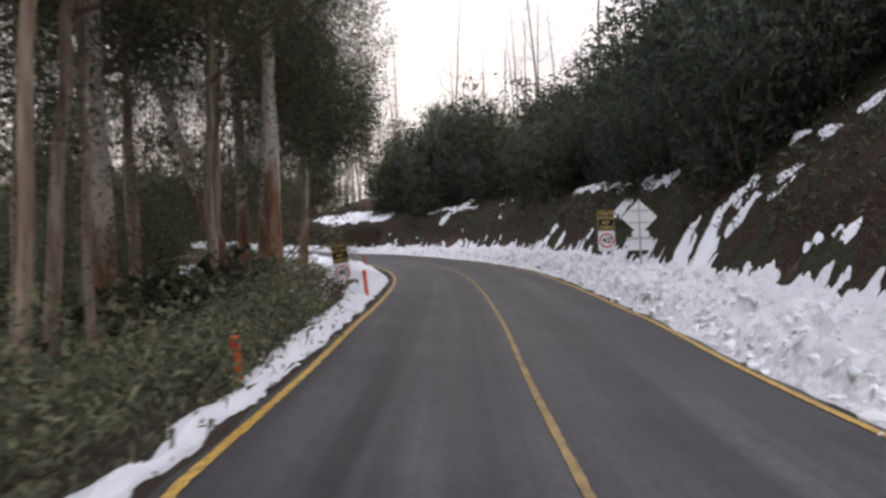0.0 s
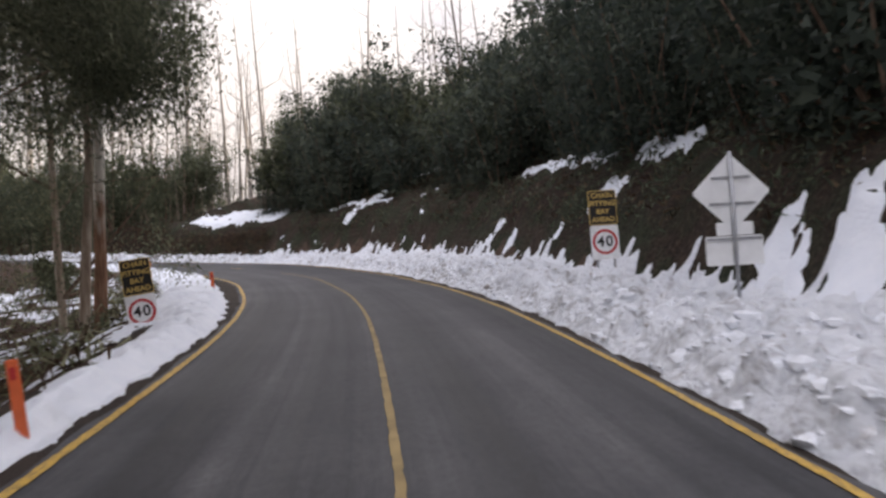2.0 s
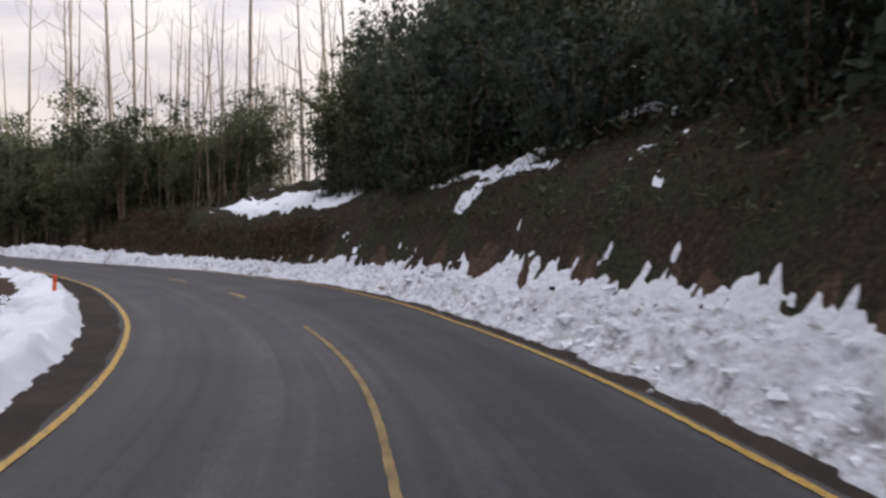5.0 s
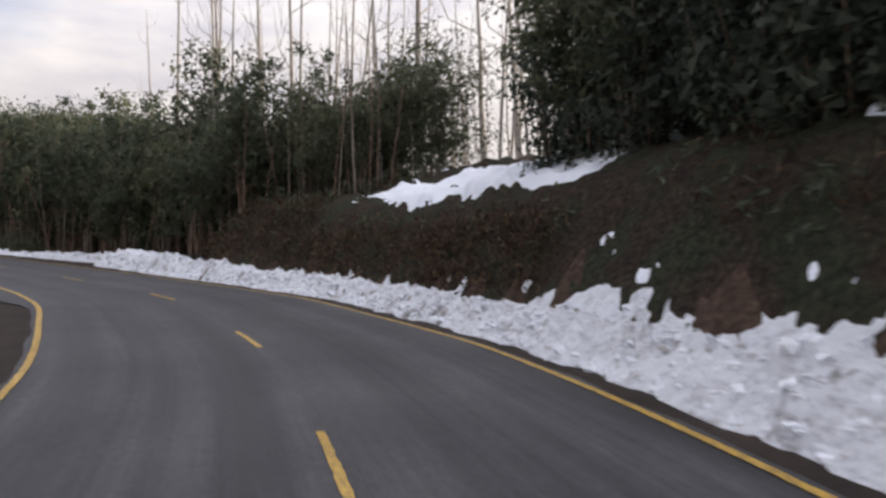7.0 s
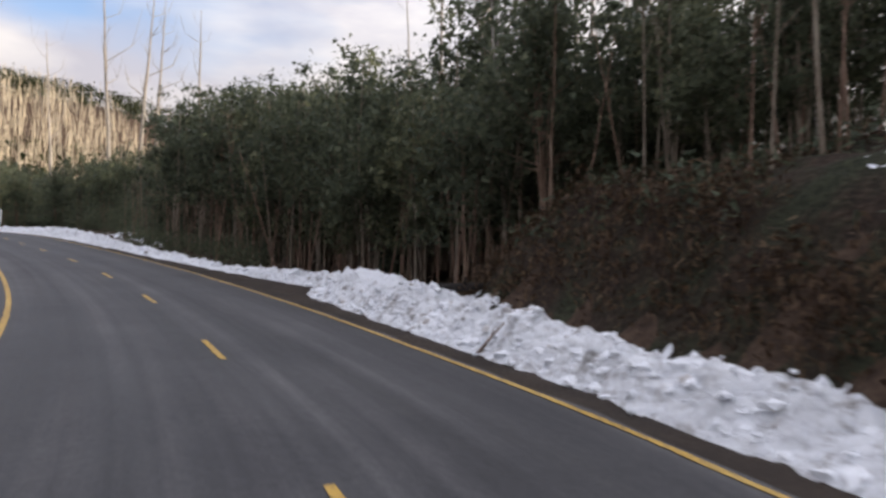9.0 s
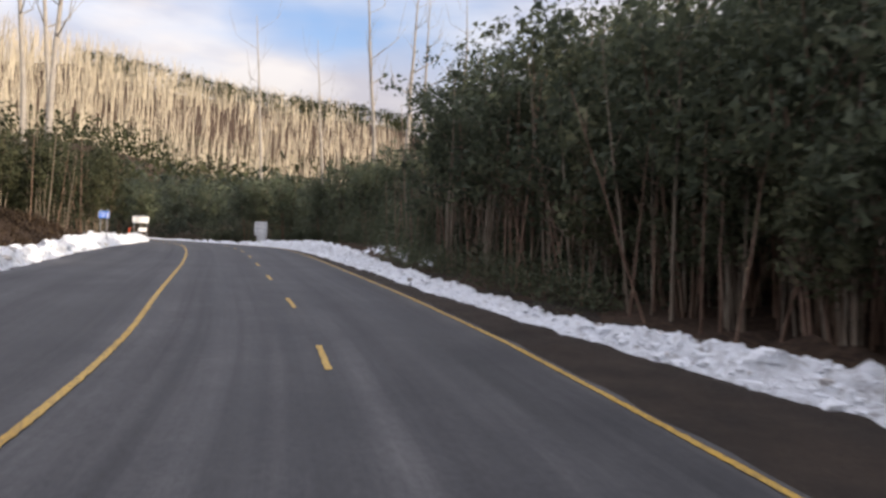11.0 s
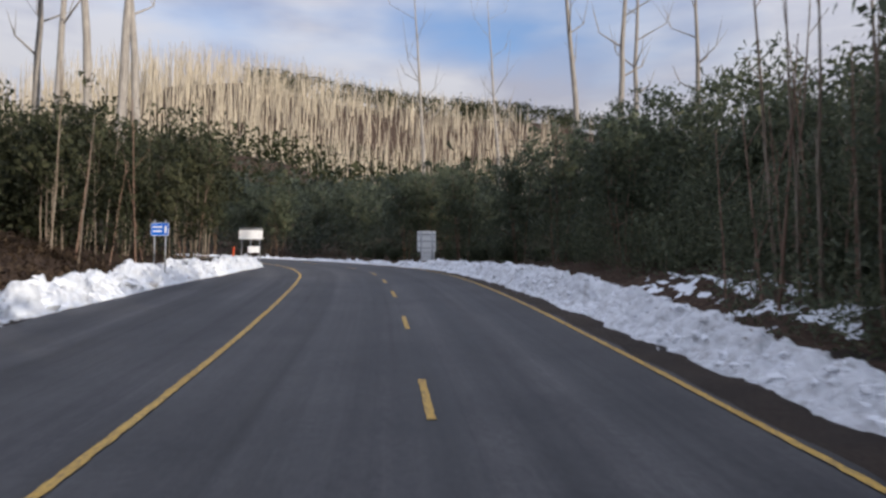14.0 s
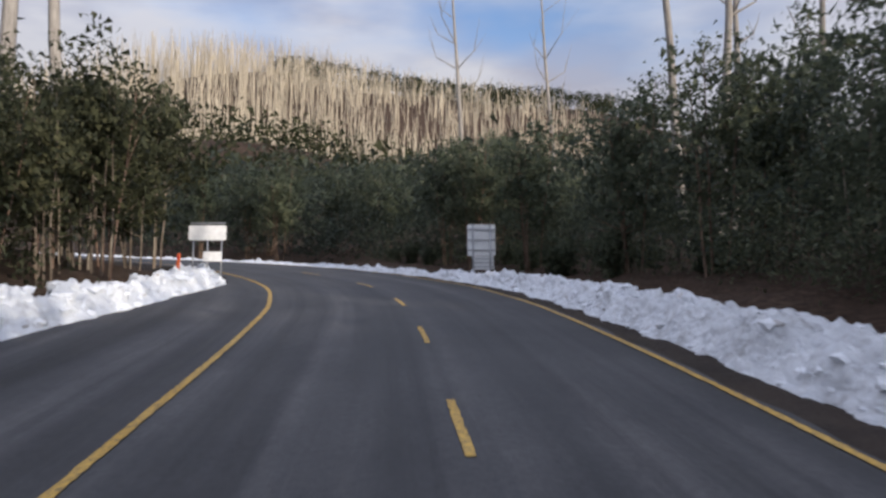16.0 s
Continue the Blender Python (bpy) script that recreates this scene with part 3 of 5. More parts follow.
paint("edge_line_left", ROAD_S[0] + 2, ROAD_S[-1] - 2, lambda s: -np.interp(s, ROAD_S, WL), 0.055, "continuous yellow edge line, worn in places")
paint("edge_line_right", ROAD_S[0] + 2, ROAD_S[-1] - 2, lambda s: np.interp(s, ROAD_S, WR), 0.05, "continuous yellow edge line beside the snow")
paint("centre_line", ROAD_S[0] + 2, 48.90, lambda s: 0 * s, 0.045, "continuous faded yellow centre line", "faded")
for _d in [56.80, 63.40, 70.75, 77.45, 84.60, 91.50, 97.70, 104.20, 110.90, 116.90, 122.80, 128.10, 133.30, 138.50, 144.00]:
    tagged(paint("centre_dash", _d - 1.75, _d, lambda s: 0 * s, 0.048, "short yellow centre line dash"), group="dashes of the centre line")


# the cut, its snow and the ploughed banks
def crumble(x, y):
    """Unevenness of the cut face and the slope above it."""
    return bumps(x, y, 0 * x, 0.55, 4) * 0.28 + np.abs(bumps(x, y, 0 * x, 2.1, 3, 4.0)) * 0.13 - 0.05


def slope_top(s, o, x, y):
    r = o - lerp(s, TOE_S, TOE_V)
    return relief(s, o) + crumble(x, y) * ramp01(r, -0.5, 0.8)


def lay_cut():
    def offs(s):
        toe = lerp(s, TOE_S, TOE_V)
        u = np.concatenate([np.arange(-0.6, 4.0, 0.2), np.arange(4.0, 15.1, 0.5)])
        return toe[:, None] + u[None, :]
    ob, _, _ = strip("hillside_cut", -9, 88, 0.25, offs, M["earth"], slope_top)
    tagged(ob, "steep road cutting of dark brown earth and scrub", "embankment", kind="structure")

    def offs2(s):
        toe = lerp(s, TOE_S, TOE_V)
        return toe[:, None] + np.arange(-0.6, 8.0, 0.4)[None, :]
    ob, _, _ = strip("forest_edge", 88, 150, 0.4, offs2, M["litter"], lambda s, o, x, y: slope_top(s, o, x, y) - 0.02)
    tagged(ob, "low bank of reddish soil and leaf litter", "embankment", kind="structure")


lay_cut()


def snow_sheet(name, s0, s1, ds, offsets, lift, thick, mat, label, cat="snow", grime_shade=None):
    """Snow lying on a surface: kept where its thickness is above zero, thinning out to its rim."""
    s = np.arange(s0, s1 + ds / 2, ds)
    O = offsets(s)
    S = np.repeat(s[:, None], O.shape[1], 1)
    sr, orr = S.ravel(), O.ravel()
    x, y, z = on_road(sr, orr)
    base = lift(sr, orr, x, y)
    t = thick(sr, orr, x, y)
    z = z + base + np.clip(t, -0.08, 3)
    keep = (t > -0.08).reshape(O.shape)
    faces = grid_faces(*O.shape)
    k = keep.ravel()
    faces = [f for f in faces if k[f[0]] or k[f[1]] or k[f[2]] or k[f[3]]]
    used = np.unique(np.array(faces).ravel())
    back = np.full(len(k), -1)
    back[used] = np.arange(len(used))
    faces = back[np.array(faces)].tolist()
    ob = mesh_object(name, np.stack([x, y, z], 1)[used], faces, mat, smooth=True)
    if grime_shade is not None:
        g = np.clip(grime_shade(sr, orr), 0, 1)[used]
        at = ob.data.attributes.new("grime_shade", "FLOAT_COLOR", "POINT")
        at.data.foreach_set("color", np.stack([g, g, g, np.ones_like(g)], 1).ravel())
    return tagged(ob, label, cat, kind="stuff")


def blocks(x, y, scale, seed):
    """Domed cells of uneven height, 0 in the cracks and up to 1 on the tallest block."""
    px, py = x * scale, y * scale
    ix, iy = np.floor(px), np.floor(py)
    best, tall = np.full(x.shape, 9.0), np.zeros(x.shape)
    for dx in (-1, 0, 1):
        for dy in (-1, 0, 1):
            cx, cy = ix + dx, iy + dy
            h1 = np.modf(np.abs(np.sin(cx * 127.1 + cy * 311.7 + seed * 17.3) * 43758.55))[0]
            h2 = np.modf(np.abs(np.sin(cx * 269.5 + cy * 183.3 + seed * 31.7) * 23421.63))[0]
            h3 = np.modf(np.abs(np.sin(cx * 91.7 + cy * 57.9 + seed * 11.1) * 9123.17))[0]
            d = np.hypot(cx + h1 - px, cy + h2 - py)
            near = d < best
            best, tall = np.where(near, d, best), np.where(near, h3, tall)
    return (0.25 + 0.75 * tall) * np.sqrt(np.clip(1 - (best / 0.95) ** 2, 0, 1))


def clods(x, y, big=1.0):
    """Broken plough snow: rounded lumps of several sizes."""
    wx, wy = x + 0.25 * bumps(x, y, 0 * x, 1.3, 2, 2.0), y + 0.25 * bumps(x, y, 0 * x, 1.3, 2, 9.0)
    return big * (0.30 * blocks(wx, wy, 1.2, 1) + 0.38 * blocks(wx, wy, 2.4, 2) + 0.20 * blocks(wx, wy, 4.4, 3) - 0.26)


EDGE_S = [-10, 12, 20, 30, 45, 60, 70, 80, 83, 84.6, 85.2, 89, 92, 97, 100, 107, 111, 120, 130, 150]
EDGE_V = [0.22, 0.14, 0.26, 0.36, 0.42, 0.45, 0.6, 0.75, 1.0, 1.15, 2.45, 1.85, 1.45, 1.15, 0.9, 0.95, 0.8, 0.68, 0.6, 0.5]
REAR_S = [-10, 0, 20, 30, 40, 50, 55, 62, 70, 76, 80, 83, 86, 90, 94, 106, 111, 116, 121, 127, 131, 137, 142, 150]
REAR_V = [6.7, 6.7, 6.85, 6.9, 6.15, 5.6, 5.45, 5.25, 5.3, 5.55, 6.2, 6.8, 6.6, 5.8, 5.0, 4.9, 5.2, 5.7, 5.9, 5.6, 5.3, 4.8, 4.2, 4.0]


def bank_thick(s, o, x, y):
    e = np.interp(s, ROAD_S, WR) + lerp(s, EDGE_S, EDGE_V) + bumps(x, y, 0 * x, 0.9, 3, 3.0) * 0.16
    rear = lerp(s, REAR_S, REAR_V)
    # ragged upper rim, pulled into tongues
    tongue = np.clip(bumps(s * 0.8 - o * 0.3, o * 0.55, 0 * o, 1.0, 4, 7.0) * 2.2 - 0.25, 0, 1.2) * lerp(s, [0, 30, 36, 44, 60, 66, 82, 90], [0.34, 0.28, 0.2, 0.14, 0.2, 0.2, 0.14, 0.05]) * ramp01(bumps(s * 0.22, 0 * o, 0 * o, 1.0, 3, 27.0), -0.25, 0.4)
    rag = tongue + bumps(x, y, 0 * x, 0.7, 3, 7.0) * lerp(s, [36, 46], [0.25, 0.10]) + bumps(x, y, 0 * x, 2.4, 3, 1.0) * 0.36 - 0.1
    inner = ramp01(o - e, 0.0, 0.55)
    outer = (rear + rag - o)
    high = lerp(s, [-10, 20, 50, 62, 72, 80, 86, 92, 110, 125, 150], [0.32, 0.32, 0.38, 0.36, 0.38, 0.40, 0.34, 0.20, 0.26, 0.28, 0.16])
    t = high * inner * (0.75 + 0.5 * ramp01(o - e, 0.3, 1.6)) + clods(x, y) * inner * ramp01(outer, 0.1, 0.8) * (1 - lerp(s, [76, 80, 87, 90], [0.5, 0.75, 0.75, 0.5]) * ramp01(o - e, lerp(s, [76, 80, 87, 90], [1.5, 0.5, 0.5, 1.5]), lerp(s, [76, 80, 87, 90], [2.6, 1.0, 1.0, 2.6])))
    t = t + 0.92 * np.exp(-((s - 83.2) / 1.6) ** 2 - ((o - 6.0) / 0.85) ** 2)
    t = np.where(o < e, -0.2, t)
    return np.minimum(t, outer * 0.5)


def right_bank():
    def offs(s):
        e = np.interp(s, ROAD_S, WR) + lerp(s, EDGE_S, EDGE_V) - 0.12
        r = lerp(s, REAR_S, REAR_V) + 1.6
        u = np.linspace(0, 1, 60)
        return e[:, None] * (1 - u) + r[:, None] * u

    def grime_shade(s, o):
        d = o - np.interp(s, ROAD_S, WR) - lerp(s, EDGE_S, EDGE_V)
        far = lerp(s, [0, 55, 70, 80, 84, 90, 150], [2.6, 2.2, 1.6, 1.0, 0.8, 1.0, 1.2])
        return (1 - 0.85 * ramp01(d, far * 0.6, far)) * lerp(s, [0, 20, 34, 86, 92, 150], [0.7, 0.7, 1.0, 1.0, 0.55, 0.5])
    snow_sheet("snow_bank", -9, 172, 0.1, offs, slope_top, bank_thick, M["snow"], "ploughed bank of lumpy grey-white snow beside the road", grime_shade=grime_shade)


right_bank()


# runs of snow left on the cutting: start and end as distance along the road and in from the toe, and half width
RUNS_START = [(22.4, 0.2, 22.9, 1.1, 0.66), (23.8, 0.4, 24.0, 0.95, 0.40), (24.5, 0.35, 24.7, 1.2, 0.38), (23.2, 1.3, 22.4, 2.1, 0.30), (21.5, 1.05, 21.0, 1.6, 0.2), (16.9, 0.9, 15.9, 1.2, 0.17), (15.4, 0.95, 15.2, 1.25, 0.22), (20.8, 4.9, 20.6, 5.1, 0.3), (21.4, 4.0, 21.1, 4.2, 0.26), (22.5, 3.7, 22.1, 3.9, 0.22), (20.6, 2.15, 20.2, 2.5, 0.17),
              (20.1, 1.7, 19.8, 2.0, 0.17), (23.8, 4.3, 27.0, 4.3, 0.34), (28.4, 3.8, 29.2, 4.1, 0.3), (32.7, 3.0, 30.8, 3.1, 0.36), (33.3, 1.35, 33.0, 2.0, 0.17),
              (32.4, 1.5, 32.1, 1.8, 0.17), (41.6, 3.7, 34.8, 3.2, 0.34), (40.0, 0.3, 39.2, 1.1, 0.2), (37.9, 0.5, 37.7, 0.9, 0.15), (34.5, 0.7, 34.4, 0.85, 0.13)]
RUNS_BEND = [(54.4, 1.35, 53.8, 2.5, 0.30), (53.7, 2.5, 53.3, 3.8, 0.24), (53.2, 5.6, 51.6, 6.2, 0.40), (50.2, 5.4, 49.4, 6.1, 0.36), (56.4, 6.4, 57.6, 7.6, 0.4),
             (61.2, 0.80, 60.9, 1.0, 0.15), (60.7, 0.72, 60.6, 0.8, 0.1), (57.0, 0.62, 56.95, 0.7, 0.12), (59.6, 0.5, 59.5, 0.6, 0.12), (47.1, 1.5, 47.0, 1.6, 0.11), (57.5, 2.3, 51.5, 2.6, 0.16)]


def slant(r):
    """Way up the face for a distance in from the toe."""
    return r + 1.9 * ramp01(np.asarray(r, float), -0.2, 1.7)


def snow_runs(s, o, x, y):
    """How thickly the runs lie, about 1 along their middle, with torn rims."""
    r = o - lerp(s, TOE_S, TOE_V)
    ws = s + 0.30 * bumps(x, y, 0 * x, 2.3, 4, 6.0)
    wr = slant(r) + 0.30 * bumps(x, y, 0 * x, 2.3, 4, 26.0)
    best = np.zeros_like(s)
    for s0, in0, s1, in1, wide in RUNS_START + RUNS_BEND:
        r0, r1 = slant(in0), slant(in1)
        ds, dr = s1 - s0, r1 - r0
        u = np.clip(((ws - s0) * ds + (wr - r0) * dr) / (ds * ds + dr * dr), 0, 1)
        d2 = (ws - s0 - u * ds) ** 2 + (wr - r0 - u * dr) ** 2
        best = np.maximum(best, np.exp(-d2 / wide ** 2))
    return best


def hillside_snow():
    def offs(s):
        toe = lerp(s, TOE_S, TOE_V)
        return toe[:, None] + np.arange(0.2, 9.0, 0.1)[None, :]

    def thick(s, o, x, y):
        r = o - lerp(s, TOE_S, TOE_V)
        n = bumps(s * 0.55 - o * 0.42, o * 0.5 + s * 0.1, 0 * o, 0.85, 4, 11.0)
        fine = bumps(x, y, 0 * x, 2.2, 3, 6.0)
        rim = r + 0.3 * fine + 0.2 * n - lerp(s, [63, 66, 71, 72, 73], [0.48, 0.34, 0.2, 0.4, 1.0])
        ledge = 1.5 * ramp01(s + 0.4 * fine, 61.5, 63.5) * (1 - ramp01(s + 0.3 * fine, 71.7, 73.0)) * ramp01(rim, 1.25, 1.7) * (1 - ramp01(r, 6.2, 7.4)) * (0.8 + 0.5 * n)
        bare = 1.4 * (1 - ramp01(rim, 1.25, 1.7)) * ramp01(s, 61.2, 62.5)
        crest = 0.28 * np.exp(-((r - 1.9) / 0.5) ** 2) * ramp01(s, 73, 74) * (1 - ramp01(s, 80, 83))
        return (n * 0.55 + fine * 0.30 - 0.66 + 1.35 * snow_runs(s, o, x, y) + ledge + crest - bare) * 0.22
    snow_sheet("snow_patches", -8, 86, 0.13, offs, slope_top, thick, M["clean"], "melting patches of white snow on the dark cutting")


hillside_snow()


def left_bank():
    ws, wv = [-10, 5, 8, 11, 15, 21, 27, 34, 42, 55, 63, 69, 72], [0.24, 0.28, 0.40, 0.55, 0.66, 0.80, 1.15, 1.9, 2.3, 2.1, 1.1, 0.5, 0.2]
    es, ev = [-10, 5, 9, 14, 22, 28, 35, 45, 60, 72], [0.34, 0.28, 0.25, 0.22, 0.36, 0.26, 0.5, 0.85, 0.82, 0.8]

    def offs(s):
        e = -np.interp(s, ROAD_S, WL) - lerp(s, es, ev) + 0.1
        w = lerp(s, ws, wv) + 0.9
        u = np.linspace(0, 1, 40)
        return e[:, None] - w[:, None] * u[None, :]

    def lift(s, o, x, y):
        return relief(s, o) * 0.6

    def thick(s, o, x, y):
        d = -o - np.interp(s, ROAD_S, WL) - lerp(s, es, ev) - bumps(x, y, 0 * x, 1.1, 3, 3.0) * 0.10
        outer = lerp(s, ws, wv) + bumps(x, y, 0 * x, 0.8, 4, 5.0) * lerp(s, [20, 30], [0.22, 0.5]) - d
        t = lerp(s, [0, 20, 26, 33, 40], [0.22, 0.2, 0.10, 0.12, 0.22]) * ramp01(d, 0, 0.4) + clods(x, y, 0.42) * ramp01(d, 0, 0.4) + 0.02
        hole = bumps(x, y, 0 * x, 0.6, 3, 14.0) * 0.8 + 0.68 - 0.28 * d
        t = np.where(d < 0, -0.2, t)
        return np.minimum(np.minimum(t, outer * 0.5), hole)
    snow_sheet("verge_snow", -9, 72, 0.09, offs, lift, thick, M["clean"], "narrow strip of white snow along the road verge")


left_bank()


def bay_thick(s, o, x, y):
    d = -o - np.interp(s, ROAD_S, WL) - lerp(s, BAY_S, BAY_V) - 0.18 - bumps(x, y, 0 * x, 0.9, 3, 3.0) * 0.2
    w = lerp(s, [84, 100, 125, 138, 146], [1.3, 1.5, 1.7, 1.3, 0.5])
    high = lerp(s, [84, 92, 104, 112, 126, 138, 146], [0.05, 0.10, 0.14, 0.14, 0.24, 0.16, 0.05])
    t = high * ramp01(d, 0, 0.7) + clods(x, y, 1.0) * ramp01(d, 0.0, 0.5)
    t = t - 0.4 * ramp01(bumps(x, y, 0 * x, 1.0, 3, 41.0), 0.02, 0.4) * (1 - ramp01(s, 115, 122))
    t = np.where(d < 0, -0.2, t)
    return np.minimum(t, (w + bumps(x, y, 0 * x, 1.4, 3, 9.0) * 0.5 - d) * 1.1)


def bay_bank():
    def offs(s):
        e = -np.interp(s, ROAD_S, WL) - lerp(s, BAY_S, BAY_V) - 0.05
        u = np.linspace(0, 1, 40)
        w = lerp(s, [84, 100, 125, 138, 146], [2.2, 2.4, 2.6, 2.0, 1.2])
        return e[:, None] - w[:, None] * u[None, :]
    # the heavier dirt up to s = 112 is partly tree shade put into the colour
    snow_sheet("bay_snow_bank", 86, 146, 0.085, offs, lambda s, o, x, y: relief(s, o) * 0.5, bay_thick, M["snow"],
               "tall ragged bank of white snow round the pull-out",
               grime_shade=lambda s, o: lerp(s, [112, 122], [0.75, 0.4]) * (1 - ramp01(-o - np.interp(s, ROAD_S, WL) - lerp(s, BAY_S, BAY_V), 0.4, 1.2)))


bay_bank()


def forest_edge_snow():
    """Thin snow left between the sticks at the foot of the trees."""
    def offs(s):
        return 5.2 + np.repeat(np.arange(0, 4.2, 0.11)[None, :], len(s), 0)

    def thick(s, o, x, y):
        n = bumps(s * 0.5, o * 1.5, 0 * o, 1.1, 4, 17.0)
        return (n * 0.75 - 0.3 - 0.2 * np.abs(o - 6.7)) * 0.12 - 0.12 * (1 - ramp01(s, 108, 111)) - 0.12 * ramp01(s, 120, 125)
    snow_sheet("forest_edge_snow", 106, 128, 0.11, offs, slope_top, thick, M["clean"], "thin broken snow among sticks at the forest edge")


forest_edge_snow()


def gully_snow():
    """Scraps of snow on the ground under the gums."""
    def offs(s):
        return -4.6 - np.repeat(np.arange(0, 9.0, 0.14)[None, :], len(s), 0)

    def thick(s, o, x, y):
        return (bumps(x, y, 0 * x, 0.8, 4, 23.0) * 0.6 - 0.38) * 0.2
    snow_sheet("gully_snow", 6, 60, 0.14, offs, lambda s, o, x, y: relief(s, o) + 0.05, thick, M["clean"], "scattered scraps of snow under the roadside trees")


gully_snow()


# signs and posts
def ground_at(x, y):
    z, s, o = ground_height(np.array([x], float), np.array([y], float))
    return float(z[0])


def rod(bm, a, b, r, sides=8):
    a, b = Vector(a), Vector(b)
    d = b - a
    m = Matrix.Translation((a + b) / 2) @ d.to_track_quat("Z", "Y").to_matrix().to_4x4()
    bmesh.ops.create_cone(bm, cap_ends=True, segments=sides, radius1=r, radius2=r, depth=d.length, matrix=m)


def plate(bm, w, h, thick, radius, at=(0, 0, 0), front=-1):
    """An upright sheet in the x-z plane with rounded corners."""
    pts = []
    for cx, cz, a0 in ((1, 1, 0), (-1, 1, 90), (-1, -1, 180), (1, -1, 270)):
        for k in range(5):
            a = radians(a0 + k * 22.5)
            pts.append((cx * (w / 2 - radius) + radius * math.cos(a), cz * (h / 2 - radius) + radius * math.sin(a)))
    f = [bm.verts.new((at[0] + x, at[1] - thick / 2, at[2] + z)) for x, z in pts]
    k = [bm.verts.new((at[0] + x, at[1] + thick / 2, at[2] + z)) for x, z in pts]
    bm.faces.new(f[::-1])
    bm.faces.new(k)
    n = len(pts)
    for i in range(n):
        bm.faces.new((f[i], f[(i + 1) % n], k[(i + 1) % n], k[i]))


def ring(bm, r0, r1, at, n=40):
    a = []
    for i in range(n):
        t = 2 * math.pi * i / n
        a.append((bm.verts.new((at[0] + r0 * math.cos(t), at[1], at[2] + r0 * math.sin(t))),
                  bm.verts.new((at[0] + r1 * math.cos(t), at[1], at[2] + r1 * math.sin(t)))))
    for i in range(n):
        p, q = a[i], a[(i + 1) % n]
        bm.faces.new((p[0], p[1], q[1], q[0]))


def lettering(name, text, size, at, mat, parent, bold=0.0):
    cu = bpy.data.curves.new(name, "FONT")
    cu.body, cu.size, cu.align_x, cu.align_y, cu.offset, cu.extrude = text, size, "CENTER", "CENTER", bold, 0.001
    tmp = bpy.data.objects.new(name, cu)
    scene.collection.objects.link(tmp)
    dg = bpy.context.evaluated_depsgraph_get()
    me = bpy.data.meshes.new_from_object(tmp.evaluated_get(dg))
    bpy.data.objects.remove(tmp)
    me.transform(Matrix.Translation(at) @ Matrix.Rotation(radians(90), 4, "X"))
    me.materials.clear()
    me.materials.append(mat)
    ob = new(name, me)
    ob.parent = parent
    return ob


def chain_sign(m, label, post_len):
    """Amber-on-black panel over a speed limit disc, on two posts. Origin at the joint of the two panels; front towards -y."""
    root = new("road_sign")
    for x in (-0.2, 0.2):
        bm = bmesh.new()
        rod(bm, (x, 0.035, -0.82 - post_len), (x, 0.035, 0.74), 0.026)
        part("post", bm, M["metal"], root, "galvanised steel post", True)
    bm = bmesh.new()
    plate(bm, 0.66, 0.82, 0.008, 0.045, (0, 0, 0.415))
    top = part("warning_panel", bm, M["amber"], root, "black panel with amber border and lettering")
    bm = bmesh.new()
    plate(bm, 0.62, 0.78, 0.004, 0.035, (0, -0.006, 0.415))
    part("black_face", bm, M["black"], top)
    for i, w in enumerate(("CHAIN", "FITTING", "BAY", "AHEAD")):
        lettering("lettering", w, 0.165, (0, -0.011, 0.70 - i * 0.19), M["amber"], top, 0.005)
    bm = bmesh.new()
    plate(bm, 0.66, 0.80, 0.008, 0.045, (0, 0, -0.405))
    low = part("speed_panel", bm, M["white"], root, "white speed limit panel")
    bm = bmesh.new()
    ring(bm, 0.235, 0.295, (0, -0.0075, -0.39))
    part("red_ring", bm, M["red"], low)
    for x, digit in ((-0.1, "4"), (0.1, "0")):
        lettering("numeral", digit, 0.34, (x, -0.008, -0.39), M["black"], low, 0.008)
    root.matrix_world = m
    return tagged(root, label, "road sign", "chain bay signs")


def diamond_back(m):
    """The back of a diamond warning sign over a small panel, on one post. Origin at the diamond's middle, seen from -y."""
    root = new("road_sign")
    bm = bmesh.new()
    rod(bm, (0, -0.04, -2.25), (0, -0.04, 0.55), 0.028)
    part("post", bm, M["metal"], root, "galvanised steel post", True)
    bm = bmesh.new()
    plate(bm, 0.76, 0.76, 0.006, 0.05)
    bmesh.ops.rotate(bm, cent=(0, 0, 0), matrix=Matrix.Rotation(radians(45), 3, "Y"), verts=bm.verts)
    d = part("diamond_panel", bm, M["alu"], root, "bare aluminium back of a diamond panel")
    for z, w in ((0.20, 0.52), (-0.16, 0.62)):
        bm = bmesh.new()
        box(bm, (w, 0.02, 0.035), (0, -0.015, z))
        part("brace", bm, M["metal"], d)
    bm = bmesh.new()
    plate(bm, 0.78, 0.40, 0.006, 0.03, (0, 0, -0.80))
    lo = part("lower_panel", bm, M["alu"], root, "bare aluminium back of a supplementary panel")
    bm = bmesh.new()
    box(bm, (0.74, 0.02, 0.035), (0, -0.015, -0.64))
    part("brace", bm, M["metal"], lo)
    bm = bmesh.new()
    plate(bm, 0.5, 0.18, 0.006, 0.02, (0.02, 0.004, -0.50))
    part("middle_panel", bm, M["alu"], root)
    root.matrix_world = m
    return tagged(root, "bare metal back of a diamond road sign in snow", "road sign")


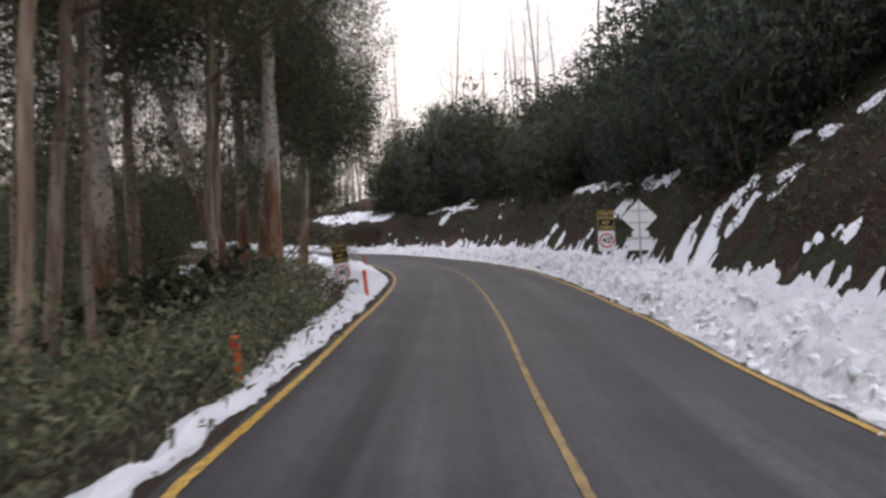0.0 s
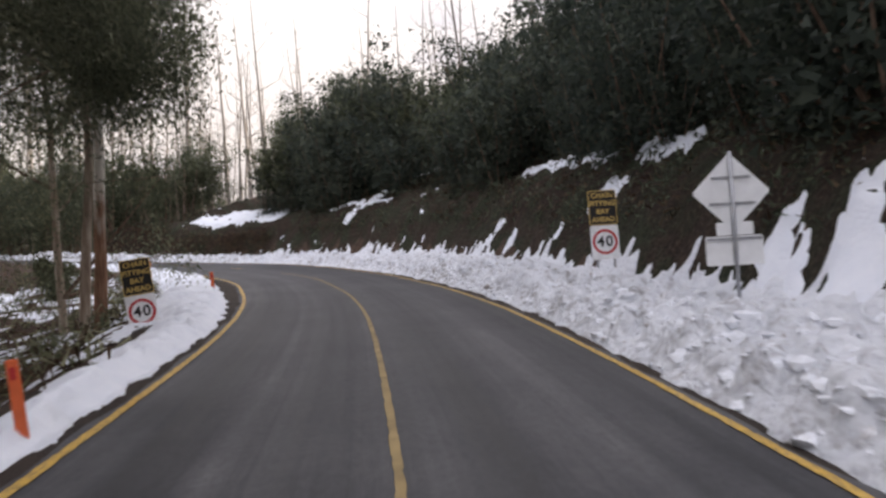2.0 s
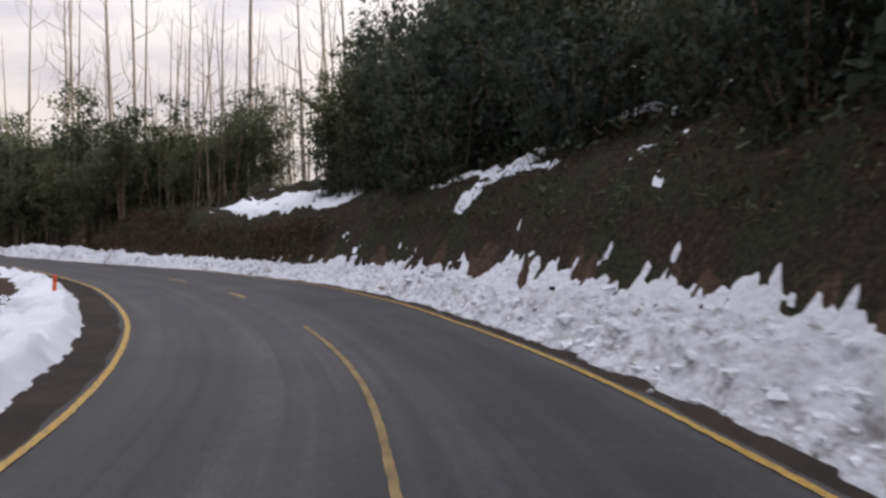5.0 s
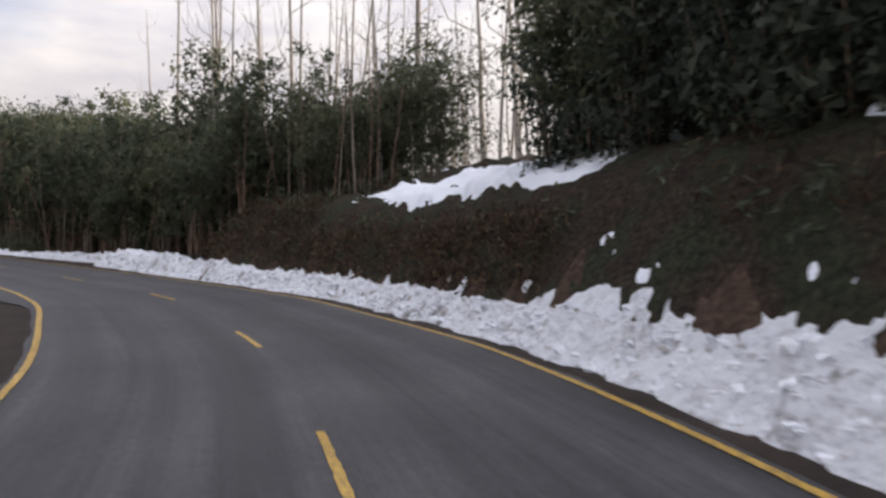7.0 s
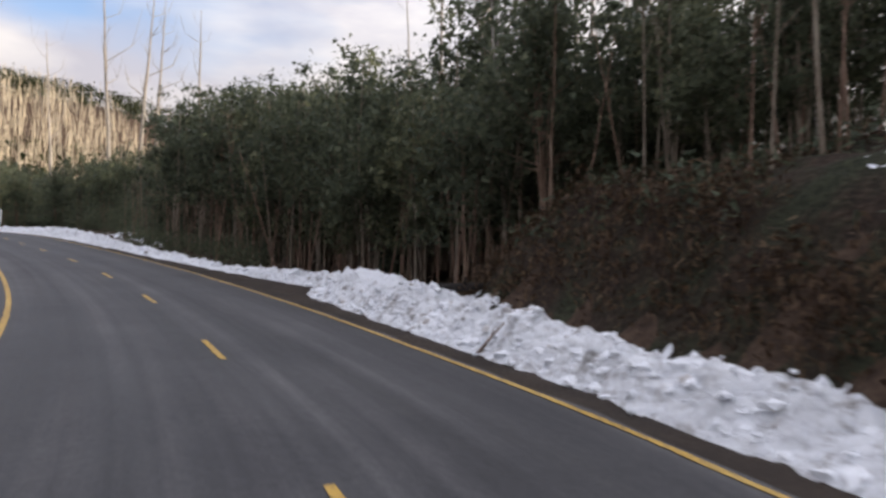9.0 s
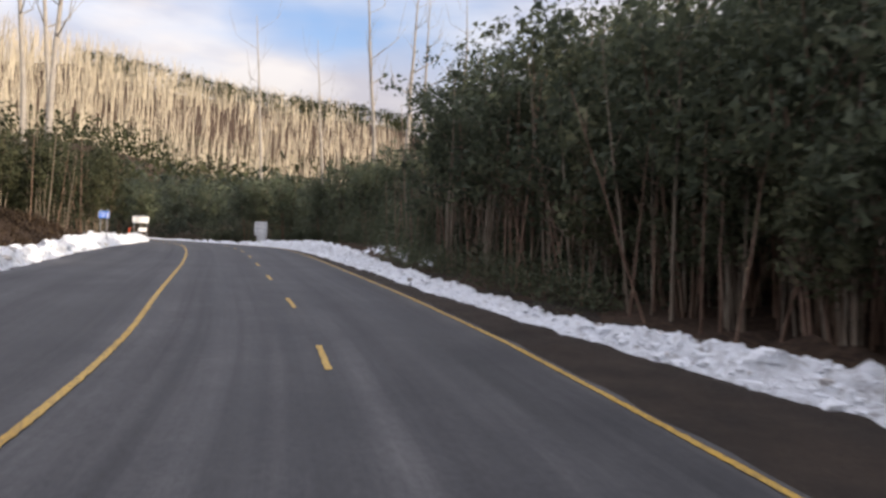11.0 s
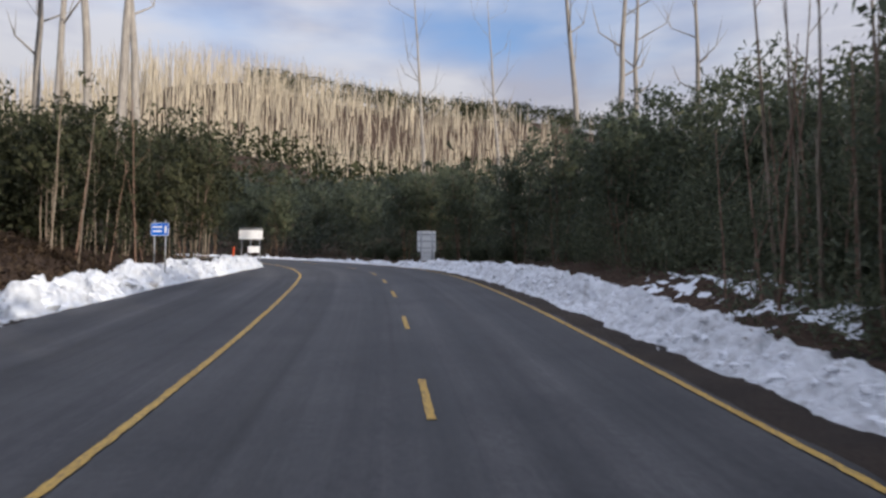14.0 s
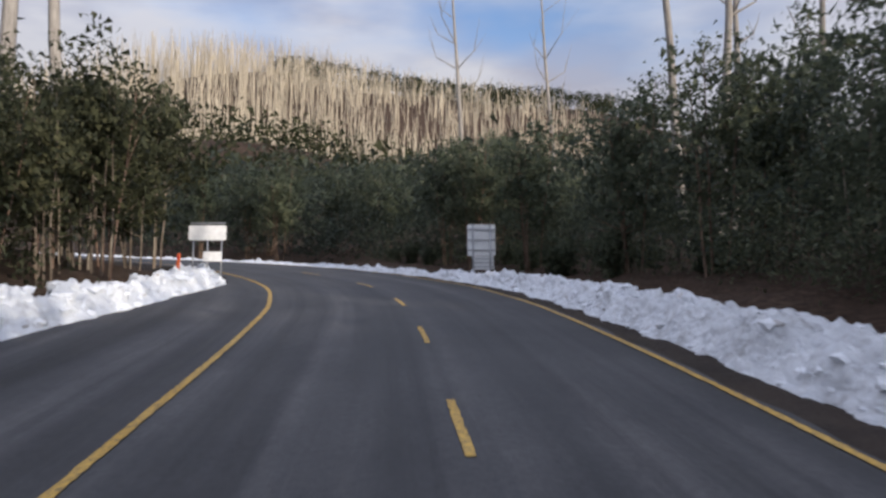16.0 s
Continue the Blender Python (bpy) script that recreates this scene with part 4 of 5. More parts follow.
def guide_post(m):
    root = new("guide_post")
    bm = bmesh.new()
    box(bm, (0.10, 0.04, 1.2), (0, 0, 0.12), 0.012)
    part("post", bm, M["orange"], root)
    bm = bmesh.new()
    box(bm, (0.05, 0.006, 0.11), (0, -0.024, 0.60), 0.002)
    part("reflector", bm, M["red"], root, "dull red reflector")
    root.matrix_world = m
    return tagged(root, "bright orange plastic guide post leaning in the snow", "guide post", "guide posts")


def at_road(s, o, h=0.0):
    x, y, z = on_road(s, o)
    return float(x), float(y), float(z) + h


chain_sign(pose(6.95, 29.1, 3.60, -2, 0, -6), "black and amber chain bay sign above a speed limit panel", 1.1)
chain_sign(pose(-3.80, 29.9, 2.68, -3, -7, 6), "tilted black and amber chain bay sign above a forty limit", 0.9)
diamond_back(pose(6.30, 22.0, 3.54, 0, 0.5, -8))
_p = guide_post(pose(*at_road(8.7, -3.40, -0.18), 3, -7, 4))
for s_, o_, ry_, rx_ in ((19.3, -3.16, -5, 2), (37.5, -3.9, -3, 4), (56.5, -4.5, 2, -3)):
    copy_thing(_p, pose(*at_road(s_, o_, 0.05), rx_, ry_, 10))


def blue_sign(m):
    root = new("information_sign")
    for x in (-0.17, 0.17):
        bm = bmesh.new()
        rod(bm, (x, 0.03, -1.9), (x, 0.03, 0.30), 0.024)
        part("post", bm, M["metal"], root, "galvanised steel post", True)
    bm = bmesh.new()
    plate(bm, 0.56, 0.40, 0.008, 0.03)
    p = part("panel", bm, M["white"], root, "blue panel with white border")
    bm = bmesh.new()
    plate(bm, 0.53, 0.37, 0.004, 0.025, (0, -0.006, 0))
    part("blue_face", bm, M["blue"], p)
    for z, w in ((0.07, 0.30), (-0.06, 0.26)):
        bm = bmesh.new()
        box(bm, (w, 0.004, 0.05), (-0.07, -0.010, z))
        part("white_bar", bm, M["white"], p)
    bm = bmesh.new()
    box(bm, (0.07, 0.004, 0.22), (0.18, -0.010, 0.0))
    part("white_bar", bm, M["white"], p)
    root.matrix_world = m
    return tagged(root, "small blue roadside sign on two steel posts", "road sign")


def white_board(m):
    root = new("notice_board")
    for x in (-0.42, 0.0, 0.42):
        bm = bmesh.new()
        rod(bm, (x, 0.03, -1.9), (x, 0.03, 0.20), 0.024)
        part("post", bm, M["metal"], root, "galvanised steel post", True)
    bm = bmesh.new()
    plate(bm, 1.12, 0.46, 0.012, 0.05)
    part("panel", bm, M["white"], root)
    bm = bmesh.new()
    box(bm, (1.05, 0.03, 0.05), (0, 0.02, 0.30), 0.004)
    part("rail", bm, M["metal"], root)
    bm = bmesh.new()
    plate(bm, 0.56, 0.30, 0.012, 0.03, (0.16, -0.01, -0.72))
    part("lower_panel", bm, M["white"], root)
    root.matrix_world = m
    return tagged(root, "blank white board on three posts above the snow", "road sign")


def board_back(m):
    root = new("sign_board")
    for x in (-0.30, 0.30):
        bm = bmesh.new()
        rod(bm, (x, -0.05, -2.0), (x, -0.05, 0.55), 0.03)
        part("post", bm, M["metal"], root, "galvanised steel post", True)
    bm = bmesh.new()
    plate(bm, 0.98, 1.10, 0.008, 0.05)
    p = part("panel", bm, M["alu"], root, "pale bare back of a large panel")
    for z in (0.36, 0.0, -0.36):
        bm = bmesh.new()
        box(bm, (0.96, 0.025, 0.04), (0, -0.018, z))
        part("rail", bm, M["metal"], p)
    bm = bmesh.new()
    plate(bm, 0.74, 0.46, 0.008, 0.03, (0.06, 0.0, -0.80))
    q = part("lower_panel", bm, M["alu"], root)
    for z in (-0.66, -0.80, -0.94):
        bm = bmesh.new()
        box(bm, (0.72, 0.02, 0.025), (0.06, -0.015, z))
        part("rail", bm, M["metal"], q)
    root.matrix_world = m
    return tagged(root, "bare back of a large sign board on two posts", "road sign")


blue_sign(pose(-68.59, 78.48, 11.31, 0, 0, 68) @ Matrix.Scale(1.05, 4))
white_board(pose(-78.85, 82.89, 11.98, -4, 0, 72))
board_back(pose(-78.91, 91.98, 11.92, -5, 0, 73))
guide_post(pose(-78.51, 82.03, 10.62, 0, 4, 66))


# vegetation
rng = np.random.RandomState(7)


def tube_mesh(paths, sides=6):
    """Tapered limbs: each path is (points, radii)."""
    V, Fc = [], []
    for pts, rad in paths:
        pts = np.asarray(pts, float)
        base = len(V)
        n = len(pts)
        for i in range(n):
            t = pts[min(i + 1, n - 1)] - pts[max(i - 1, 0)]
            t = t / (np.linalg.norm(t) + 1e-9)
            a = np.cross(t, (0.3, 1, 0.1))
            a /= np.linalg.norm(a) + 1e-9
            b = np.cross(t, a)
            for k in range(sides):
                w = 2 * math.pi * k / sides
                V.append(tuple(pts[i] + rad[i] * (math.cos(w) * a + math.sin(w) * b)))
        for i in range(n - 1):
            for k in range(sides):
                p, q = base + i * sides + k, base + i * sides + (k + 1) % sides
                Fc.append((p, q, q + sides, p + sides))
        Fc.append(tuple(base + (n - 1) * sides + k for k in range(sides)))
    return V, Fc


def wander(start, end, n, wob, r0, r1, r):
    t = np.linspace(0, 1, n)[:, None]
    p = np.asarray(start) * (1 - t) + np.asarray(end) * t
    j = r.randn(n, 3) * wob * np.sin(np.pi * t)
    j[:, 2] *= 0.3
    j = np.cumsum(j, 0) * 0.5 * np.sqrt(np.minimum(t, 1.0))
    return p + j, (r0 * (1 - t[:, 0]) + r1 * t[:, 0])


def leaves(centres, per, spread, length, width, r, droop=0.6, heart=None):
    """Small pointed leaves round each centre, their faces turned outwards so that every spray is lit as one soft mass."""
    c = np.repeat(np.asarray(centres), per, 0)
    n = len(c)
    off = r.randn(n, 3)
    c = c + off * np.asarray(spread)
    d = r.randn(n, 3)
    d[:, 2] -= droop * 1.2
    d /= np.linalg.norm(d, axis=1)[:, None]
    a = np.cross(d, r.randn(n, 3))
    a /= np.linalg.norm(a, axis=1)[:, None] + 1e-9
    ln = (length * (0.6 + 0.8 * r.rand(n)))[:, None]
    wd = (width * (0.6 + 0.8 * r.rand(n)))[:, None]
    out = 0.55 * off + 0.25 * r.randn(n, 3) + np.array([0, 0, 0.35])
    if heart is not None:
        far = (c - heart[0]) / heart[1]
        out = out + 0.9 * far
    out /= np.linalg.norm(out, axis=1)[:, None] + 1e-9
    a = np.where((np.cross(a, d) * out).sum(1)[:, None] < 0, -a, a)
    V = np.stack([c - d * ln / 2 - a * wd / 2, c - d * ln / 2 + a * wd / 2, c + d * ln / 2], 1).reshape(-1, 3)
    i = np.arange(n)[:, None] * 3 + np.arange(3)[None, :]
    return V, i, np.repeat(out, 3, 0)


def leaf_object(name, parts, mat, parent=None):
    V = np.concatenate([p[0] for p in parts])
    N = np.concatenate([p[2] for p in parts])
    off, F_ = 0, []
    for p in parts:
        F_.append(p[1] + off)
        off += len(p[0])
    F_ = np.concatenate(F_)
    me = bpy.data.meshes.new(name)
    me.vertices.add(len(V))
    me.vertices.foreach_set("co", V.astype(np.float32).ravel())
    me.loops.add(F_.size)
    me.loops.foreach_set("vertex_index", F_.astype(np.int32).ravel())
    me.polygons.add(len(F_))
    me.polygons.foreach_set("loop_start", (np.arange(len(F_)) * 3).astype(np.int32))
    me.polygons.foreach_set("use_smooth", np.ones(len(F_), bool))
    me.materials.append(mat)
    me.update(calc_edges=True)
    me.normals_split_custom_set_from_vertices(N.astype(np.float32).tolist())
    ob = new(name, me)
    if parent is not None:
        ob.parent = parent
    return ob


def clumped(centres, per, spread, length, width, r, droop=0.6, core=7):
    """Leaf sprays: a few broad ones inside each clump, many small ones round it."""
    c = np.asarray(centres)
    heart = (c.mean(0), np.maximum(c.std(0) * 1.5, 0.3))
    return [leaves(c, core, np.asarray(spread) * 0.7, length * 1.45, width * 2.0, r, 0.1, heart),
            leaves(c, per, np.asarray(spread) * 1.05, length, width, r, droop, heart)]


def sapling(h, seed, mat="leaf", bark="bark_pale", dense=1.0, low=0.28):
    """Young eucalypt: several thin pale stems under one leafy, uneven crown."""
    r = np.random.RandomState(seed)
    root = new("eucalypt_tree")
    centres = []
    n_st = r.randint(3, 6)
    for k in range(n_st):
        a = r.rand() * 6.28
        lean = r.uniform(0.1, 0.28) * h * 0.5
        foot = (0.35 * math.cos(a) * r.rand(), 0.35 * math.sin(a) * r.rand(), -0.5)
        topz = h * r.uniform(0.70, 0.97)
        top = (lean * math.cos(a), lean * math.sin(a), topz)
        pts, rad = wander(foot, top, 9, 0.10, 0.055 * h / 8, 0.012, r)
        limbs = [(pts, rad)]
        for j in range(6):
            i = r.randint(3, 8)
            b = r.rand() * 6.28
            ln = h * r.uniform(0.10, 0.20)
            tip = pts[i] + np.array([ln * math.cos(b), ln * math.sin(b), ln * r.uniform(0.2, 0.8)])
            q, rr = wander(pts[i], tip, 4, 0.05, rad[i] * 0.6, 0.006, r)
            limbs.append((q, rr))
            centres += [tip, (tip + pts[i]) / 2]
        centres += [pts[-1], pts[-2], pts[-3]]
        V, Fc = tube_mesh(limbs, 4)
        mesh_object("trunk" if k == 0 else "stem", V, Fc, M[bark], root, True)
    c = np.array(centres)
    c = c[c[:, 2] > h * low]
    n = int(len(c) * 0.95)
    c = np.concatenate([c, c[r.randint(0, len(c), n)] + r.randn(n, 3) * np.array([0.55, 0.55, 0.6]) * (h / 8)])
    c = c[c[:, 2] > h * low * 0.8]
    leaf_object("crown", clumped(c, int(19 * dense), (0.26, 0.26, 0.22), 0.175, 0.08, r, 0.6, 10), M[mat], root)
    return root


def scrub(h, seed, mat="leaf_dark", dense=1.0):
    """Broad dense bush with several stems and leaves to the ground."""
    r = np.random.RandomState(seed)
    root = new("scrub_bush")
    centres = []
    for k in range(6):
        a = k * 1.05 + r.rand() * 0.7
        w = h * r.uniform(0.12, 0.42)
        tip = np.array([w * math.cos(a), w * math.sin(a), h * r.uniform(0.55, 0.98)])
        q, rr = wander((0.1 * math.cos(a), 0.1 * math.sin(a), -0.4), tip, 6, 0.07, 0.03 * h / 3, 0.008, r)
        for i in range(1, 6):
            for _ in range(4):
                centres.append(q[i] + r.randn(3) * np.array([0.27, 0.27, 0.2]) * h / 3)
        V, Fc = tube_mesh([(q, rr)], 4)
        mesh_object("stem", V, Fc, M["bark_brown"], root, True)
    leaf_object("crown", clumped(centres, int(13 * dense), np.array((0.19, 0.19, 0.17)) * h / 3, 0.16, 0.075, r, 0.3, 9), M[mat], root)
    return root


def dead_tree(h, seed, mat="dead", girth=0.21):
    """Tall fire-killed ash: bare grey pole with a few upswept limbs."""
    r = np.random.RandomState(seed)
    root = new("dead_tree")
    lean = r.randn(2) * 0.035 * h
    pts, rad = wander((0, 0, -0.8), (lean[0], lean[1], h), 14, 0.16, girth * h / 26, 0.03, r)
    V, Fc = tube_mesh([(pts, rad)], 8)
    mesh_object("trunk", V, Fc, M[mat], root, True)
    for j in range(r.randint(5, 11)):
        i = r.randint(6, 13)
        a = r.rand() * 6.28
        ln = h * r.uniform(0.06, 0.17)
        mid = pts[i] + np.array([0.55 * ln * math.cos(a), 0.55 * ln * math.sin(a), 0.35 * ln])
        tip = pts[i] + np.array([0.75 * ln * math.cos(a), 0.75 * ln * math.sin(a), ln * r.uniform(0.7, 1.2)])
        q, rr = wander(pts[i], mid, 4, 0.05, rad[i] * 0.45, rad[i] * 0.25, r)
        q2, rr2 = wander(mid, tip, 5, 0.06, rad[i] * 0.25, 0.01, r)
        fork = mid + np.array([0.35 * ln * math.cos(a + 1.1), 0.35 * ln * math.sin(a + 1.1), 0.5 * ln])
        q3, rr3 = wander(mid, fork, 4, 0.05, rad[i] * 0.18, 0.008, r)
        V, Fc = tube_mesh([(q, rr), (q2, rr2), (q3, rr3)], 5)
        mesh_object("branch", V, Fc, M[mat], root, True)
    return root


def big_gum(h, seed, girth=0.27, lean=(0, 0), low=0.45, bark="bark_gum"):
    """Mature gum: mottled trunk, heavy limbs, hanging grey-green foliage."""
    r = np.random.RandomState(seed)
    root = new("gum_tree")
    pts, rad = wander((0, 0, -1.2), (lean[0], lean[1], h), 16, 0.14, girth, 0.05, r)
    rad[0] *= 1.35
    V, Fc = tube_mesh([(pts, rad)], 12)
    mesh_object("trunk", V, Fc, M[bark], root, True)
    centres = []
    for j in range(15):
        i = r.randint(int(16 * low), 15)
        a = r.rand() * 6.28
        ln = r.uniform(1.6, 4.2)
        tip = pts[i] + np.array([ln * math.cos(a), ln * math.sin(a), ln * r.uniform(0.1, 0.8)])
        q, rr = wander(pts[i], tip, 6, 0.16, rad[i] * 0.5, 0.015, r)
        limbs = [(q, rr)]
        for _ in range(4):
            k = r.randint(2, 6)
            t2 = q[k] + r.randn(3) * [0.8, 0.8, 0.5]
            q2, r2 = wander(q[k], t2, 4, 0.08, rr[k] * 0.6, 0.008, r)
            limbs.append((q2, r2))
            centres += [t2, t2 - np.array([0, 0, 0.4]), (t2 + q[k]) / 2]
        V, Fc = tube_mesh(limbs, 5)
        mesh_object("limb", V, Fc, M["bark_brown"], root, True)
        centres += [tip, tip - np.array([0, 0, 0.5])]
    leaf_object("crown", clumped(centres, 58, (0.34, 0.34, 0.40), 0.135, 0.038, r, 1.0, 10), M["gum_leaf"], root)
    return root


def seat(x, y, sink=0.25):
    return Vector((x, y, ground_at(x, y) - sink))


def scatter(protos, spots, labels, cat, group, lo=0.8, hi=1.2, sink=0.25, seed=1, tilt=0.03):
    """The first spots take the built trees themselves, the others copies."""
    r = np.random.RandomState(seed)
    xs = np.array([p[0] for p in spots], float)
    ys = np.array([p[1] for p in spots], float)
    zs = ground_height(xs, ys)[0]
    for i, (x, y, z) in enumerate(zip(xs, ys, zs)):
        k = i % len(protos) if i < len(protos) else r.randint(len(protos))
        m = (Matrix.Translation((x, y, z - sink)) @ Matrix.Rotation(r.rand() * 6.28, 4, "Z") @ Matrix.Rotation(r.randn() * tilt, 4, "X")
             @ Matrix.Scale(r.uniform(lo, hi), 4))
        if i < len(protos):
            protos[k].matrix_world = m
            tagged(protos[k], labels[k % len(labels)], cat, group)
        else:
            copy_thing(protos[k], m)


def spots_along(s0, s1, o0, o1, n, gap, seed):
    """Scattered plan points in a stretch beside the road, none closer than gap."""
    r = np.random.RandomState(seed)
    out = []
    tries = 0
    while len(out) < n and tries < n * 60:
        tries += 1
        s = r.uniform(s0, s1)
        o = o0 + (o1 - o0) * r.rand() ** 1.3
        x, y, _ = on_road(s, o)
        x, y = float(x), float(y)
        ss, oo = road_frame(np.array([x]), np.array([y]))
        if abs(oo[0]) < abs(o0) - 0.8 or oo[0] * o0 < 0:
            continue
        if oo[0] < 0 and oo[0] > -np.interp(ss[0], BAY_S, BAY_V) - 5.0:
            continue
        if all((x - a) ** 2 + (y - b) ** 2 > gap * gap for a, b in out):
            out.append((x, y))
    return out


# dense scrub on the slope above the cutting
bush = [scrub(3.9 + 0.35 * i, 20 + i, "leaf_hill") for i in range(5)]
scatter(bush, spots_along(-6, 24, 9.6, 24, 38, 1.9, 3) + spots_along(24, 46, 9.2, 22, 52, 1.5, 2) + spots_along(42, 60, 7.8, 20, 34, 1.6, 4) + spots_along(60, 64, 10.5, 20, 5, 1.8, 5) + spots_along(56.5, 63.0, 7.7, 10.5, 11, 1.2, 6),
        ["dense dark green scrub bush on the hillside"], "bush", "hillside scrub", 0.75, 1.3, 0.3, 5)

for x_, y_ in spots_along(25, 47, 12.5, 21, 26, 1.9, 38):
    copy_thing(bush[int(abs(x_ * 9)) % 5], Matrix.Translation(seat(x_, y_, 0.3)) @ Matrix.Rotation(x_, 4, "Z") @ Matrix.Scale(1.5 + 0.25 * math.sin(y_ * 3), 4))
for x_, y_ in spots_along(56.5, 61.2, 8.6, 12.5, 8, 1.2, 40):
    copy_thing(bush[int(abs(x_ * 9)) % 5], Matrix.Translation(seat(x_, y_, 0.3)) @ Matrix.Rotation(x_, 4, "Z") @ Matrix.Scale(1.3 + 0.2 * math.sin(y_ * 3), 4))
for x_, y_, size_ in ((-5.2, 67.9, 0.72), (-4.3, 67.2, 0.85)):
    copy_thing(bush[int(abs(x_ * 9)) % 5], Matrix.Translation(seat(x_, y_, 0.3)) @ Matrix.Rotation(x_, 4, "Z") @ Matrix.Scale(size_, 4))

# young forest beyond the cutting and round the pull-out
young = [sapling(7.8, 40 + i, 'leaf_dark', 'bark_brown' if i % 3 else 'bark_pale', 1.1, 0.30 if i % 2 else 0.40) for i in range(7)]
scatter(young, spots_along(94, 109.5, 6.8, 20, 38, 1.5, 9),
        ["young eucalypt with thin stems and dense dark green crown"], "tree", "young forest", 0.85, 1.22, 0.3, 6)
for x_, y_ in spots_along(80, 94, 8.0, 22, 30, 1.6, 8):
    copy_thing(young[int(abs(x_ * 7 + y_ * 3)) % 7], Matrix.Translation(seat(x_, y_, 0.3)) @ Matrix.Rotation(x_, 4, "Z") @ Matrix.Scale(0.62 + 0.5 * math.sin(x_ * 5 + y_) ** 2, 4))
for x_, y_ in spots_along(124, 160, 7.4, 20, 44, 1.6, 19):
    copy_thing(young[int(abs(x_ * 7 + y_ * 3)) % 7], Matrix.Translation(seat(x_, y_, 0.3)) @ Matrix.Rotation(x_, 4, "Z") @ Matrix.Scale(0.58 + 0.26 * abs(math.sin(x_ * 5 + y_)), 4))
for x_, y_, size_ in ((-22.0, 79.5, 1.0), (-20.4, 80.9, 1.1), (-21.8, 82.4, 1.1), (-19.2, 81.8, 1.0), (-24.6, 84.4, 1.25), (-27.4, 83.4, 1.1), (-46.6, 87.6, 1.1), (-48.2, 88.6, 1.1), (-46.0, 90.2, 1.2)):
    copy_thing(young[int(abs(x_ * 7 + y_ * 3)) % 7], Matrix.Translation(seat(x_, y_, 0.3)) @ Matrix.Rotation(x_, 4, "Z") @ Matrix.Scale(size_, 4))
scatter([sapling(7.4, 140 + i, 'leaf_dark', 'bark_brown', 1.0, 0.06) for i in range(3)], spots_along(110.5, 125, 8.6, 22, 32, 1.6, 29),
        ["young eucalypt with thin stems and dark green crown"], "tree", "young forest", 0.66, 0.92, 0.3, 16)
tall = [sapling(7.6, 130 + i, "leaf", "bark_pale", 0.95, 0.14) for i in range(2)]
scatter(tall,
        [(-4.5, 67.4), (-3.2, 65.9), (-2.2, 68.6), (-0.8, 65.0), (0.6, 66.8), (1.3, 63.4), (2.8, 64.6), (-0.6, 70.0), (3.4, 60.8), (2.0, 61.0)],
        ["dark leafy tree standing above the cutting"], "tree", "trees above the cutting", 0.8, 1.1, 0.3, 17)
for x_, y_ in spots_along(36, 57, 13.5, 22, 10, 2.6, 39) + spots_along(43, 53, 9.4, 13, 7, 1.8, 45) + spots_along(74.5, 81, 9.4, 16, 11, 1.6, 18):
    copy_thing(tall[int(abs(x_ * 9)) % 2], Matrix.Translation(seat(x_, y_, 0.3)) @ Matrix.Rotation(x_, 4, "Z") @ Matrix.Scale(0.72 + 0.15 * math.sin(y_ * 3), 4))
M["olive_leaf"] = leaf_material("olive_leaf", (0.044, 0.050, 0.030), (0.086, 0.094, 0.054), (0.135, 0.134, 0.078))
olive = [sapling(6.4, 60 + i, "olive_leaf", "bark_pale", 0.9) for i in range(4)]
scatter(olive, [(-80.1, 79.4), (-81.8, 80.6), (-78.0, 77.2), (-83.4, 78.1), (-75.8, 75.8), (-84.8, 81.4)] + spots_along(60, 92, -11, -26, 10, 2.6, 12) + spots_along(4, 44, -12.5, -26, 26, 2.2, 27),
        ["bushy young eucalypt with olive green leaves"], "tree", "pull-out trees", 0.7, 1.15, 0.3, 7)
for x_, y_ in spots_along(86, 100, 7.8, 14, 16, 1.7, 22):
    copy_thing(tall[int(abs(x_ * 9)) % 2], Matrix.Translation(seat(x_, y_, 0.3)) @ Matrix.Rotation(x_, 4, "Z") @ Matrix.Scale(0.68 + 0.3 * math.sin(x_ * 7) ** 2, 4))
for x_, y_ in spots_along(124, 156, -6.8, -20, 26, 1.6, 11):
    copy_thing(olive[int(abs(x_ * 9)) % 4], Matrix.Translation(seat(x_, y_, 0.3)) @ Matrix.Rotation(x_, 4, "Z") @ Matrix.Scale(0.82 + 0.12 * math.sin(y_ * 3), 4))
for x_, y_ in spots_along(92, 124, -11.5, -24, 30, 1.9, 10):
    copy_thing(olive[int(abs(x_ * 9)) % 4], Matrix.Translation(seat(x_, y_, 0.3)) @ Matrix.Rotation(x_, 4, "Z") @ Matrix.Scale(0.46 + 0.10 * math.sin(y_ * 3), 4))

# fire-killed trees standing over the regrowth
dead = [dead_tree(27, 80 + i) for i in range(6)]
dead_spots = (spots_along(36, 70, 26, 70, 42, 3.0, 13) + spots_along(66, 80, 30, 70, 7, 7, 17) + spots_along(80, 98, 24, 80, 30, 4.5, 14) + spots_along(98, 110, 22, 75, 40, 2.4, 15))
scatter(dead, dead_spots, ["tall grey fire-killed tree trunk with bare branches"], "dead tree", "fire-killed trees", 0.75, 1.15, 0.3, 8, 0.045)
for x_, y_, size_ in ((-22.3, 80.7, 0.6), (-20.7, 79.8, 0.45), (-13.9, 79.6, 0.5), (-24.6, 84.0, 0.42)):
    copy_thing(dead[int(abs(x_ * 7)) % 6], Matrix.Translation(seat(x_, y_, 0.3)) @ Matrix.Rotation(x_, 4, "Z") @ Matrix.Scale(size_, 4))
